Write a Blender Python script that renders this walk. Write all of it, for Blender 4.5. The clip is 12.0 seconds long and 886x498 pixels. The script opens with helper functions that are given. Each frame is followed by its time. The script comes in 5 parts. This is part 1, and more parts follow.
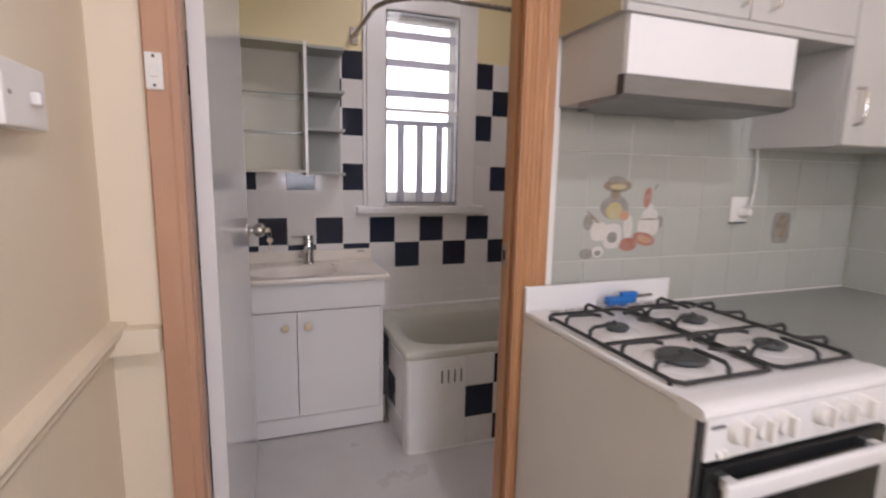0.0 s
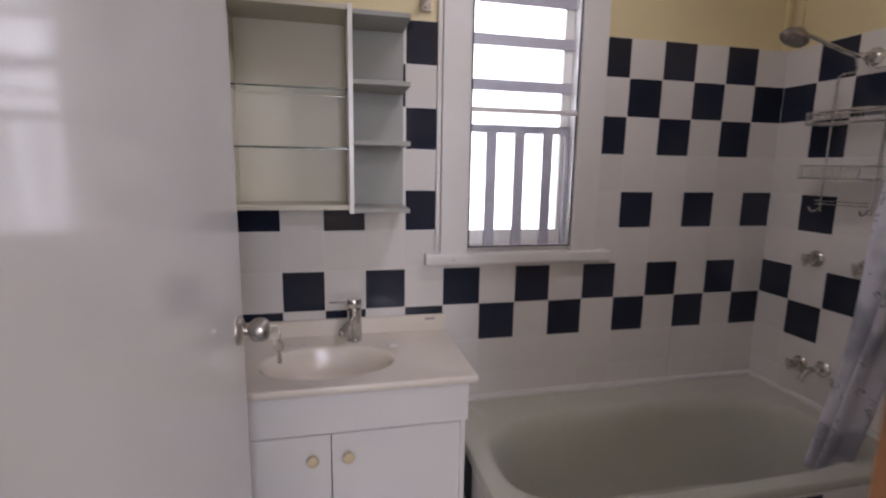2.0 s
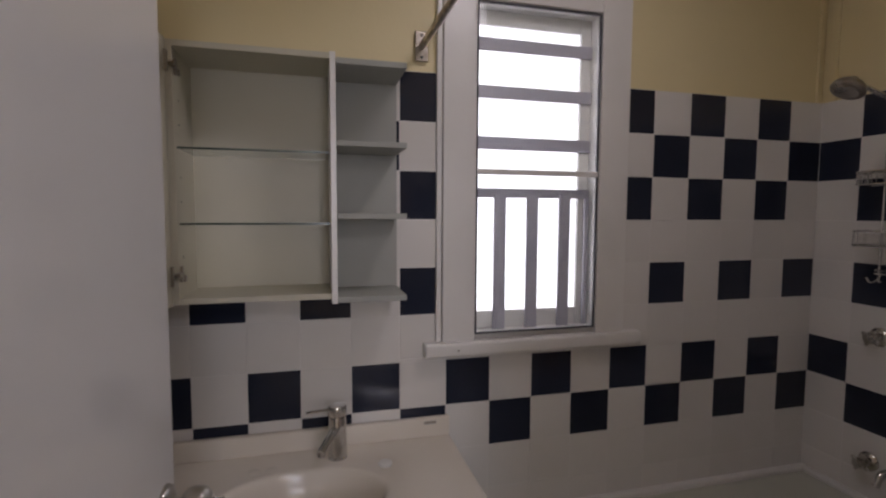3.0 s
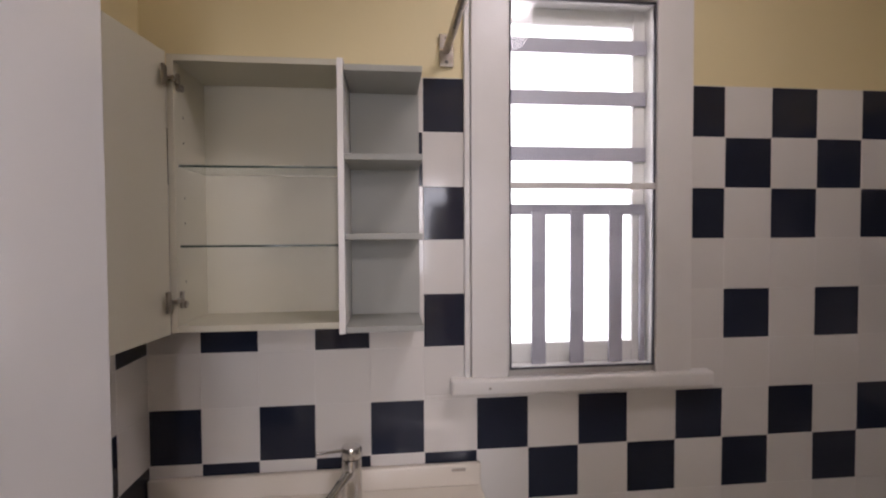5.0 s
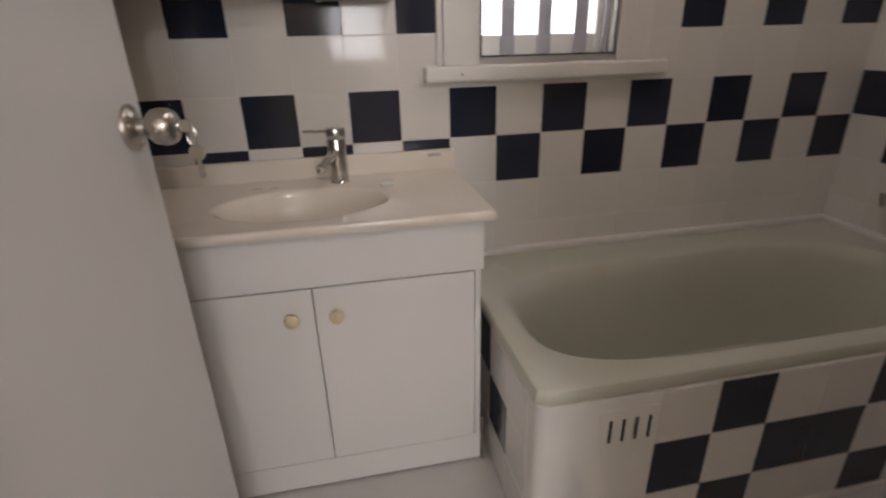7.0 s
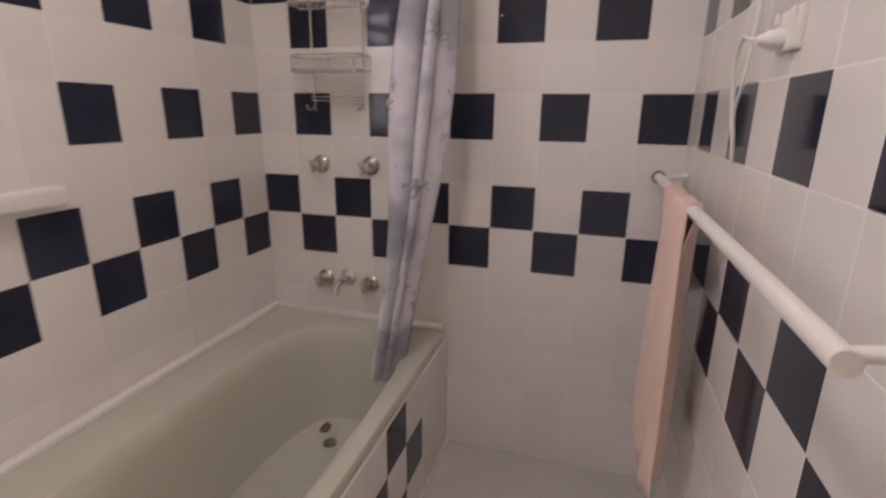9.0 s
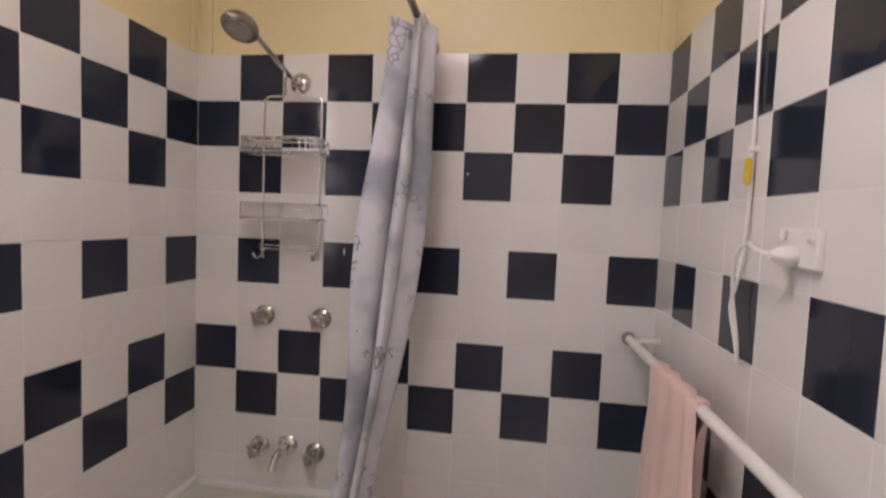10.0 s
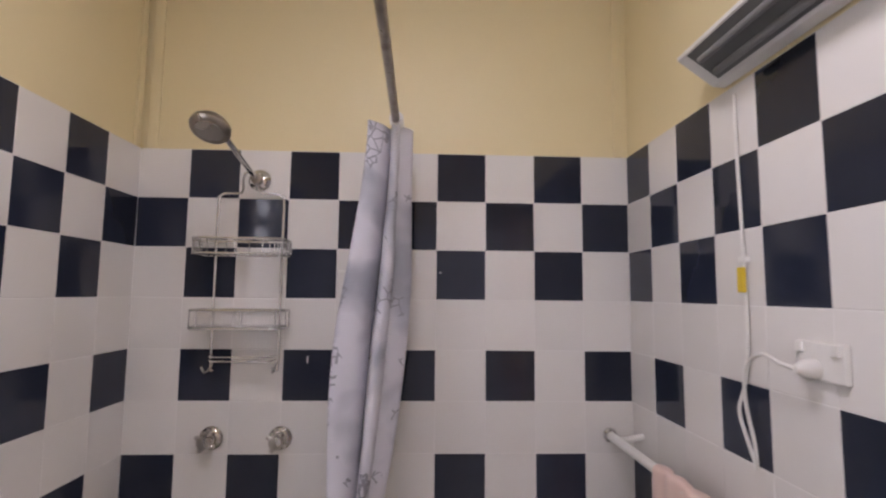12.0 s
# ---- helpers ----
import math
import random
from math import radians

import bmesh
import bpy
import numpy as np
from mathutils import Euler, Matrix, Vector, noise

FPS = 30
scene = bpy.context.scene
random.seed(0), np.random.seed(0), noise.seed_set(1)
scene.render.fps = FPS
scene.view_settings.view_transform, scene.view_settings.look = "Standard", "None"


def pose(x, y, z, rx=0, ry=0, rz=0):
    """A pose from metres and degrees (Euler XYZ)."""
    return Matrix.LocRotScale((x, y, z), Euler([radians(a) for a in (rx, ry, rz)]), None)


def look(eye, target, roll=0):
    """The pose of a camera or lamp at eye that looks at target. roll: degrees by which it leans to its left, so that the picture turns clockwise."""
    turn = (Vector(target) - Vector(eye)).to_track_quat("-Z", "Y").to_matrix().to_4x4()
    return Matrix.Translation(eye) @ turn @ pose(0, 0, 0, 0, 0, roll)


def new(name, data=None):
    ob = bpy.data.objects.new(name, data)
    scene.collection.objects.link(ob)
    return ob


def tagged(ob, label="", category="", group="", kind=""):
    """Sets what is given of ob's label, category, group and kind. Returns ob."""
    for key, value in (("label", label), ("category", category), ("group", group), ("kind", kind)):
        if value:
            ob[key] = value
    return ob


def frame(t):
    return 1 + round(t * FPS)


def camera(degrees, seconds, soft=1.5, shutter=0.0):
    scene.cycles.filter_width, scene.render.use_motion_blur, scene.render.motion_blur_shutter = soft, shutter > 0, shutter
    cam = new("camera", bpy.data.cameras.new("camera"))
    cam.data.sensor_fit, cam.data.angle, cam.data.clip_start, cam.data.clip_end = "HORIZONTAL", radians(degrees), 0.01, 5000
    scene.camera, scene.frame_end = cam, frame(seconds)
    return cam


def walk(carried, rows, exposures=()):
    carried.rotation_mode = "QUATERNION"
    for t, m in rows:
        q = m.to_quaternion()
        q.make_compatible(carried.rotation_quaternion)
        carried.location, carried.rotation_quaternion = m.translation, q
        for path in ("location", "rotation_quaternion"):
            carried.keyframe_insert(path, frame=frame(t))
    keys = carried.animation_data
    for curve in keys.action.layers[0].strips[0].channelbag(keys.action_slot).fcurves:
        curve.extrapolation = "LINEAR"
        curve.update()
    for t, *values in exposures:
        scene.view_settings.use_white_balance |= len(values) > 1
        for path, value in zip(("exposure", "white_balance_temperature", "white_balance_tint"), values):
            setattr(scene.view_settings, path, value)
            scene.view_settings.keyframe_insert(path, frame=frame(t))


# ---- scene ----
cam = camera(84.1, 12.0, soft=2.2, shutter=0.4)
PATH = [
    (0, (-2.088, -2.822, 1.332), (-1.413, -0.967, 1.017), 1.2),
    (0.5, (-2.04, -2.54, 1.328), (-1.447, -0.664, 0.967), 1.3),
    (1, (-2.043, -2.349, 1.336), (-1.429, -0.475, 1.002), 1.6),
    (1.5, (-1.981, -2.077, 1.367), (-1.453, -0.176, 1.039), 0.7),
    (2, (-1.951, -1.851, 1.454), (-1.506, 0.07, 1.122), 1.0),
    (2.5, (-1.962, -1.656, 1.515), (-1.535, 0.285, 1.294), 0.8),
    (3, (-1.928, -1.521, 1.536), (-1.425, 0.409, 1.389), 0.3),
    (5, (-1.766, -1.387, 1.53), (-1.551, 0.601, 1.471), -0.3),
    (5.5, (-1.771, -1.409, 1.318), (-1.562, 0.536, 0.901), -0.7),
    (6, (-1.802, -1.44, 1.277), (-1.575, 0.475, 0.748), -0.7),
    (6.5, (-1.831, -1.499, 1.233), (-1.576, 0.365, 0.555), -1.8),
    (7, (-1.847, -1.534, 1.184), (-1.499, 0.278, 0.41), -1.55),
    (7.5, (-1.807, -1.532, 1.189), (-0.906, 0.064, 0.387), -0.14),
    (7.7, (-1.779, -1.508, 1.203), (-0.738, 0.001, 0.403), 0.46),
    (9.3, (-1.642, -1.184, 1.337), (0.27, -0.803, 0.893), 1.2),
    (9.5, (-1.609, -1.16, 1.364), (0.328, -0.821, 1.0), 1.65),
    (10, (-1.554, -1.074, 1.453), (0.423, -0.798, 1.331), 2.38),
    (10.5, (-1.568, -0.949, 1.507), (0.431, -0.922, 1.55), 1.1),
    (11, (-1.562, -0.929, 1.533), (0.435, -0.967, 1.648), 0.6),
    (11.5, (-1.547, -0.95, 1.537), (0.445, -1.017, 1.704), 1.0),
    (12, (-1.511, -0.875, 1.532), (0.479, -0.95, 1.714), 0.55),
]
walk(cam, [(t, look(eye, target, roll)) for t, eye, target, roll in PATH],
     exposures=[(0.0, -0.74, 6150, 15), (0.5, -0.84, 6200, 14), (1.5, -0.97, 6100, 14), (2.0, -0.76, 6000, 15), (2.5, -1.02, 6050, 14),
                (3.0, -1.45, 6250, 13), (5.0, -0.72, 6350, 15), (5.5, -0.64, 6350, 14), (6.5, -0.85, 6600, 10), (7.0, -0.82, 6700, 9),
                (7.5, -0.14, 6650, 13), (9.5, 0.2, 6550, 16), (10.0, 0.22, 6450, 15), (12.0, 0.2, 6000, 15)])

# world and light
world = bpy.data.worlds.new("world")
scene.world = world
world.use_nodes = True
_wn = world.node_tree
_sky = _wn.nodes.new("ShaderNodeTexSky")
_sky.sky_type = "NISHITA"
_sky.sun_disc = False
_sky.sun_elevation = radians(40)
_sky.sun_rotation = radians(200)
_wn.links.new(_sky.outputs[0], _wn.nodes["Background"].inputs[0])
_wn.nodes["Background"].inputs[1].default_value = 0.12


def area_lamp(name, m, sx, sy, watts, colour):
    d = bpy.data.lights.new(name, "AREA")
    d.shape, d.size, d.size_y, d.energy, d.color = "RECTANGLE", sx, sy, watts, colour
    ob = new(name, d)
    ob.matrix_world = m
    return ob


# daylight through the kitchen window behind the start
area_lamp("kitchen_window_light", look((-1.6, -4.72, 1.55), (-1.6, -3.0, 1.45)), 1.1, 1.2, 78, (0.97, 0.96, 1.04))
_lamp = bpy.data.lights.new("kitchen_ceiling_light", "POINT")
_lamp.energy, _lamp.color, _lamp.shadow_soft_size = 50, (1.0, 0.94, 1.0), 0.06
new("kitchen_ceiling_light", _lamp).location = (-1.45, -3.2, 2.42)
# unseen fill lamps added under the bathroom ceiling to even out the walls
_fill = bpy.data.lights.new("bathroom_fill_light", "POINT")
_fill.energy, _fill.color, _fill.shadow_soft_size = 5.2, (1.0, 0.90, 0.93), 0.12
new("bathroom_fill_light", _fill).location = (-1.25, -0.78, 2.46)
area_lamp("bathroom_fill_downlight", look((-1.25, -0.78, 2.545), (-1.25, -0.7801, 1.0)), 0.26, 0.26, 7.6, (1.0, 0.90, 0.93))

# ---- materials ----


def material(name, colour, rough=0.5, metal=0.0, second=None, scale=6.0, amount=0.5, bump=0.0, bump_scale=60.0,
             rough_var=0.0, island=0.0, coat=0.0, stretch=(1, 1, 1), transmission=0.0, emit=None, detail=5.0):
    """A procedural surface: two tones mixed by noise at two scales, fine relief, uneven gloss."""
    m = bpy.data.materials.new(name)
    m.use_nodes = True
    nt = m.node_tree
    b = nt.nodes["Principled BSDF"]
    b.inputs["Roughness"].default_value = rough
    b.inputs["Metallic"].default_value = metal
    b.inputs["Coat Weight"].default_value = coat
    b.inputs["Transmission Weight"].default_value = transmission
    second = second or tuple(c * 0.86 for c in colour)
    tc = nt.nodes.new("ShaderNodeTexCoord")
    mp = nt.nodes.new("ShaderNodeMapping")
    mp.inputs["Scale"].default_value = stretch
    nt.links.new(tc.outputs["Object"], mp.inputs[0])
    n1 = nt.nodes.new("ShaderNodeTexNoise")
    n1.inputs["Scale"].default_value = scale
    n1.inputs["Detail"].default_value = detail
    n2 = nt.nodes.new("ShaderNodeTexNoise")
    n2.inputs["Scale"].default_value = bump_scale
    n2.inputs["Detail"].default_value = 3.0
    for n in (n1, n2):
        nt.links.new(mp.outputs[0], n.inputs["Vector"])
    ramp = nt.nodes.new("ShaderNodeMapRange")
    ramp.inputs[1].default_value, ramp.inputs[2].default_value = 0.35, 0.7
    ramp.inputs[3].default_value, ramp.inputs[4].default_value = 0.0, amount
    nt.links.new(n1.outputs[0], ramp.inputs[0])
    mix = nt.nodes.new("ShaderNodeMix")
    mix.data_type = "RGBA"
    mix.inputs[6].default_value = (*colour, 1)
    mix.inputs[7].default_value = (*second, 1)
    nt.links.new(ramp.outputs[0], mix.inputs[0])
    out = mix.outputs[2]
    if island:
        info = nt.nodes.new("ShaderNodeObjectInfo")
        hsv = nt.nodes.new("ShaderNodeHueSaturation")
        rng = nt.nodes.new("ShaderNodeMapRange")
        rng.inputs[3].default_value, rng.inputs[4].default_value = 1 - island, 1 + island
        nt.links.new(info.outputs["Random"], rng.inputs[0])
        nt.links.new(rng.outputs[0], hsv.inputs["Value"])
        nt.links.new(out, hsv.inputs["Color"])
        out = hsv.outputs[0]
    nt.links.new(out, b.inputs["Base Color"])
    if rough_var:
        rr = nt.nodes.new("ShaderNodeMapRange")
        rr.inputs[3].default_value, rr.inputs[4].default_value = max(0.02, rough - rough_var), rough + rough_var
        nt.links.new(n1.outputs[0], rr.inputs[0])
        nt.links.new(rr.outputs[0], b.inputs["Roughness"])
    if bump:
        bp = nt.nodes.new("ShaderNodeBump")
        bp.inputs["Strength"].default_value = bump
        bp.inputs["Distance"].default_value = 0.004
        nt.links.new(n2.outputs[0], bp.inputs["Height"])
        nt.links.new(bp.outputs[0], b.inputs["Normal"])
    if emit:
        b.inputs["Emission Color"].default_value = (*emit[:3], 1)
        b.inputs["Emission Strength"].default_value = emit[3]
    return m


WHITE_TILE = material("white_glazed_tile", (0.745, 0.72, 0.685), 0.09, second=(0.69, 0.665, 0.625), scale=3, bump=0.05, bump_scale=14, island=0.025, rough_var=0.03)
BLACK_TILE = material("navy_black_glazed_tile", (0.018, 0.022, 0.037), 0.08, second=(0.025, 0.030, 0.050), scale=5, bump=0.05, bump_scale=14, island=0.2, rough_var=0.04)
BLACK_TILE.node_tree.nodes["Principled BSDF"].inputs["Specular IOR Level"].default_value = 0.38
BROWN_CAP = material("dark_brown_plastic", (0.055, 0.035, 0.03), 0.45)
GROUT = material("off_white_grout", (0.78, 0.76, 0.73), 0.5, second=(0.71, 0.69, 0.66), scale=9, bump=0.2, bump_scale=200)
YELLOW_PAINT = material("yellow_wall_paint", (0.76, 0.655, 0.39), 0.5, second=(0.72, 0.61, 0.35), scale=2.5, bump=0.12, bump_scale=90, rough_var=0.08)
CREAM_PAINT = material("cream_wall_paint", (0.755, 0.66, 0.505), 0.45, second=(0.70, 0.61, 0.465), scale=2.5, bump=0.1, bump_scale=110, rough_var=0.08)
CEILING_PAINT = material("white_ceiling_paint", (0.78, 0.76, 0.72), 0.8, scale=2, bump=0.1, bump_scale=120)
DOOR_PAINT = material("white_gloss_door_paint", (0.72, 0.71, 0.70), 0.10, second=(0.66, 0.65, 0.64), scale=2.2, bump=0.08, bump_scale=9, rough_var=0.05)
TRIM_PAINT = material("white_trim_paint", (0.76, 0.74, 0.71), 0.32, second=(0.68, 0.66, 0.62), scale=7, bump=0.1, bump_scale=50, rough_var=0.08)
TIMBER = material("varnished_orange_brown_timber", (0.465, 0.245, 0.118), 0.36, second=(0.375, 0.18, 0.08), scale=7, amount=0.9, bump=0.15, bump_scale=50, stretch=(9, 9, 0.6), rough_var=0.1)
BROWN_PAINT = material("brown_painted_architrave", (0.47, 0.27, 0.17), 0.5, second=(0.41, 0.225, 0.135), scale=5, bump=0.12, bump_scale=60, stretch=(3, 3, 0.6))
FLOOR_VINYL = material("pale_grey_floor", (0.57, 0.552, 0.527), 0.3, second=(0.505, 0.487, 0.465), scale=4, amount=0.8, bump=0.05, bump_scale=40, rough_var=0.1)
KITCHEN_FLOOR = material("grey_kitchen_floor", (0.36, 0.34, 0.31), 0.45, second=(0.28, 0.26, 0.24), scale=12, bump=0.1)
LAMINATE = material("white_laminate", (0.82, 0.80, 0.775), 0.3, second=(0.78, 0.76, 0.735), scale=3, bump=0.03, bump_scale=80, rough_var=0.06)
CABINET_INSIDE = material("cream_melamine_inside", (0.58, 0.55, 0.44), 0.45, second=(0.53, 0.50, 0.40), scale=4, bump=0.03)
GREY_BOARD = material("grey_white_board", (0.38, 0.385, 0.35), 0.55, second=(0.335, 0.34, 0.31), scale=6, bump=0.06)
PORCELAIN = material("cream_moulded_basin", (0.77, 0.71, 0.62), 0.16, second=(0.72, 0.655, 0.56), scale=3.5, amount=0.8, bump=0.02, bump_scale=30, rough_var=0.08)
ENAMEL = material("pale_bath_enamel", (0.54, 0.535, 0.455), 0.32, second=(0.495, 0.49, 0.41), scale=3, amount=0.8, bump=0.02, bump_scale=20, rough_var=0.08)
CHROME = material("chrome", (0.72, 0.71, 0.69), 0.13, 1.0, second=(0.55, 0.54, 0.52), scale=12, rough_var=0.07)
BRUSHED = material("brushed_nickel", (0.50, 0.475, 0.44), 0.28, 1.0, second=(0.40, 0.375, 0.345), scale=16, rough_var=0.08)
WORN_CHROME = material("worn_chrome", (0.56, 0.53, 0.48), 0.2, 1.0, second=(0.36, 0.33, 0.29), scale=14, rough_var=0.1)
CADDY_WIRE = material("silver_coated_wire", (0.70, 0.69, 0.67), 0.25, 0.8, second=(0.56, 0.55, 0.53), scale=20, rough_var=0.08)
DULL_CHROME = material("tarnished_chrome", (0.45, 0.41, 0.36), 0.3, 1.0, second=(0.22, 0.19, 0.16), scale=25, amount=0.9, rough_var=0.12)
STEEL = material("grey_range_hood_steel", (0.23, 0.225, 0.22), 0.36, 0.6, second=(0.19, 0.185, 0.18), scale=8, stretch=(1, 8, 8), rough_var=0.08)
WHITE_ENAMEL = material("white_cooker_enamel", (0.78, 0.77, 0.76), 0.18, second=(0.72, 0.71, 0.70), scale=4, rough_var=0.05)
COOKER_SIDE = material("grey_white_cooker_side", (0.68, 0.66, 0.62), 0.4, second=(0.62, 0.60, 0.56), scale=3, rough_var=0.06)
IRON = material("black_cast_iron", (0.022, 0.022, 0.023), 0.5, second=(0.04, 0.038, 0.036), scale=30, bump=0.3, bump_scale=160)
BURNER = material("dark_burner_cap", (0.055, 0.06, 0.06), 0.45, second=(0.09, 0.09, 0.09), scale=18, bump=0.1)
OVEN_GLASS = material("black_oven_glass", (0.012, 0.013, 0.014), 0.08, second=(0.02, 0.02, 0.02))
OVEN_GLASS.node_tree.nodes["Principled BSDF"].inputs["Specular IOR Level"].default_value = 0.22
PLASTIC = material("white_plastic", (0.76, 0.74, 0.70), 0.35, second=(0.70, 0.68, 0.63), scale=8)
OLD_PLASTIC = material("cream_plastic", (0.72, 0.60, 0.40), 0.4, second=(0.66, 0.52, 0.30), scale=10)
BLUE_PLASTIC = material("blue_plastic", (0.02, 0.16, 0.50), 0.35, second=(0.02, 0.12, 0.42), scale=20)
YELLOW_PLASTIC = material("yellow_plastic", (0.70, 0.50, 0.03), 0.4)
DARK_GAP = material("dark_metal_seal", (0.05, 0.05, 0.06), 0.5)
# bar grey is lightened: the window's bright haze is put into the colour
HAZED_BARS = material("grey_bars_with_window_haze", (0.42, 0.40, 0.45), 0.5, second=(0.35, 0.34, 0.38), scale=10)
BENCH = material("grey_green_bench_laminate", (0.24, 0.25, 0.23), 0.35, second=(0.30, 0.31, 0.29), scale=140, amount=0.9, rough_var=0.05)
SPLASH_TILE = material("pale_green_splash_tile", (0.42, 0.425, 0.385), 0.2, second=(0.375, 0.385, 0.34), scale=3, bump=0.05, bump_scale=14, island=0.03, rough_var=0.05)
SPLASH_GROUT = material("white_splash_grout", (0.55, 0.55, 0.505), 0.8, scale=9)
CUPBOARD = material("off_white_cupboard_paint", (0.50, 0.49, 0.465), 0.4, second=(0.45, 0.44, 0.42), scale=3, rough_var=0.06, bump=0.04)
OLIVE_SIDE = material("olive_cream_cupboard_side", (0.42, 0.37, 0.24), 0.5, second=(0.37, 0.33, 0.21), scale=3)
BROWN_RUBBER = material("brown_rubber", (0.20, 0.125, 0.07), 0.55, second=(0.15, 0.09, 0.05), scale=30)
# plain near black for dark parts, and for strips that stand in for shade
NEAR_BLACK = material("near_black_matt", (0.03, 0.03, 0.03), 0.7)
REFLECTOR = material("grey_heater_reflector", (0.15, 0.15, 0.145), 0.6, 0.0, second=(0.10, 0.10, 0.10), scale=12)
QUARTZ = material("frosted_heater_tube", (0.20, 0.20, 0.195), 0.55, second=(0.14, 0.14, 0.14), scale=10)


def plain_glass(name, tint, rough=0.0):
    m = bpy.data.materials.new(name)
    m.use_nodes = True
    b = m.node_tree.nodes["Principled BSDF"]
    b.inputs["Base Color"].default_value = (*tint, 1)
    b.inputs["Roughness"].default_value = rough
    b.inputs["Transmission Weight"].default_value = 1.0
    b.inputs["IOR"].default_value = 1.45
    return m


GLASS = plain_glass("clear_glass", (0.95, 0.97, 0.95))
SHELF_GLASS = plain_glass("shelf_glass", (0.90, 0.94, 0.91), 0.02)
GLASS_EDGE = material("dark_green_glass_edge", (0.05, 0.075, 0.06), 0.15)


def glow(name, colour, strength):
    m = bpy.data.materials.new(name)
    m.use_nodes = True
    nt = m.node_tree
    nt.nodes.remove(nt.nodes["Principled BSDF"])
    e = nt.nodes.new("ShaderNodeEmission")
    e.inputs[0].default_value = (*colour, 1)
    e.inputs[1].default_value = strength
    nt.links.new(e.outputs[0], nt.nodes["Material Output"].inputs[0])
    return m


def cloth(name, colour, blot=None, weave=900.0, translucent=0.0, motif=None):
    m = material(name, colour, 0.85, second=blot, scale=5.5, amount=0.85 if blot else 0.4, bump=0.25, bump_scale=weave / 4, detail=2.5)
    nt = m.node_tree
    b = nt.nodes["Principled BSDF"]
    b.inputs["Sheen Weight"].default_value = 0.2
    if blot and translucent:
        for n in nt.nodes:
            if n.bl_idname == "ShaderNodeMapRange":
                n.inputs[1].default_value, n.inputs[2].default_value = 0.50, 0.62
    if motif:
        # thin dark printed sprigs
        tc = nt.nodes.new("ShaderNodeTexCoord")
        v = nt.nodes.new("ShaderNodeTexVoronoi")
        v.feature = "DISTANCE_TO_EDGE"
        v.inputs["Scale"].default_value = 34
        n = nt.nodes.new("ShaderNodeTexNoise")
        n.inputs["Scale"].default_value = 9
        nt.links.new(tc.outputs["Object"], v.inputs["Vector"])
        nt.links.new(tc.outputs["Object"], n.inputs["Vector"])
        a = nt.nodes.new("ShaderNodeMath")
        a.operation = "LESS_THAN"
        a.inputs[1].default_value = 0.055
        c = nt.nodes.new("ShaderNodeMath")
        c.operation = "GREATER_THAN"
        c.inputs[1].default_value = 0.585
        p = nt.nodes.new("ShaderNodeMath")
        p.operation = "MULTIPLY"
        nt.links.new(v.outputs["Distance"], a.inputs[0])
        nt.links.new(n.outputs[0], c.inputs[0])
        nt.links.new(a.outputs[0], p.inputs[0])
        nt.links.new(c.outputs[0], p.inputs[1])
        mx = nt.nodes.new("ShaderNodeMix")
        mx.data_type = "RGBA"
        old = b.inputs["Base Color"].links[0].from_socket
        nt.links.new(old, mx.inputs[6])
        mx.inputs[7].default_value = (*motif, 1)
        nt.links.new(p.outputs[0], mx.inputs[0])
        nt.links.new(mx.outputs[2], b.inputs["Base Color"])
    if translucent:
        t = nt.nodes.new("ShaderNodeBsdfTranslucent")
        t.inputs[0].default_value = (*colour, 1)
        mx = nt.nodes.new("ShaderNodeMixShader")
        mx.inputs[0].default_value = translucent
        nt.links.new(b.outputs[0], mx.inputs[1])
        nt.links.new(t.outputs[0], mx.inputs[2])
        nt.links.new(mx.outputs[0], nt.nodes["Material Output"].inputs[0])
    return m


CURTAIN = cloth("white_curtain_with_grey_print", (0.84, 0.83, 0.88), (0.33, 0.35, 0.40), translucent=0.4, motif=(0.20, 0.20, 0.23))
TOWEL = cloth("pale_pink_towelling", (0.76, 0.57, 0.49), (0.71, 0.51, 0.44))
OUTSIDE = glow("bright_overcast_distance", (1.0, 0.94, 1.0), 6.6)

# ---- mesh helpers ----


def mesh_of(name, bm, mat, smooth=False):
    bmesh.ops.recalc_face_normals(bm, faces=bm.faces)
    me = bpy.data.meshes.new(name)
    bm.to_mesh(me)
    bm.free()
    for m in mat if isinstance(mat, (list, tuple)) else [mat]:
        me.materials.append(m)
    if smooth:
        for p in me.polygons:
            p.use_smooth = True
        me.set_sharp_from_angle(angle=radians(38))
    return me


def part(name, bm, mat, parent=None, label="", smooth=False, at=None):
    ob = new(name, mesh_of(name, bm, mat, smooth))
    if at is not None:
        ob.matrix_world = at
    if parent is not None:
        ob.parent = parent
    if label:
        tagged(ob, label)
    return ob


def thing(name, x, y, z, label, category, group="", kind="", rz=0.0):
    ob = new(name)
    ob.empty_display_size = 0.05
    ob.matrix_world = pose(x, y, z, 0, 0, rz)
    return tagged(ob, label, category, group, kind)


def box(bm, lo, hi, bevel=0.0, seg=2):
    r = bmesh.ops.create_cube(bm, size=1.0)
    vs = r["verts"]
    c = [(a + b) / 2 for a, b in zip(lo, hi)]
    s = [abs(b - a) for a, b in zip(lo, hi)]
    for v in vs:
        v.co = Vector((c[0] + v.co.x * s[0], c[1] + v.co.y * s[1], c[2] + v.co.z * s[2]))
    if bevel:
        es = list({e for v in vs for e in v.link_edges})
        bmesh.ops.bevel(bm, geom=es, offset=min(bevel, min(s) * 0.45), segments=seg, profile=0.6, affect="EDGES")
    return bm


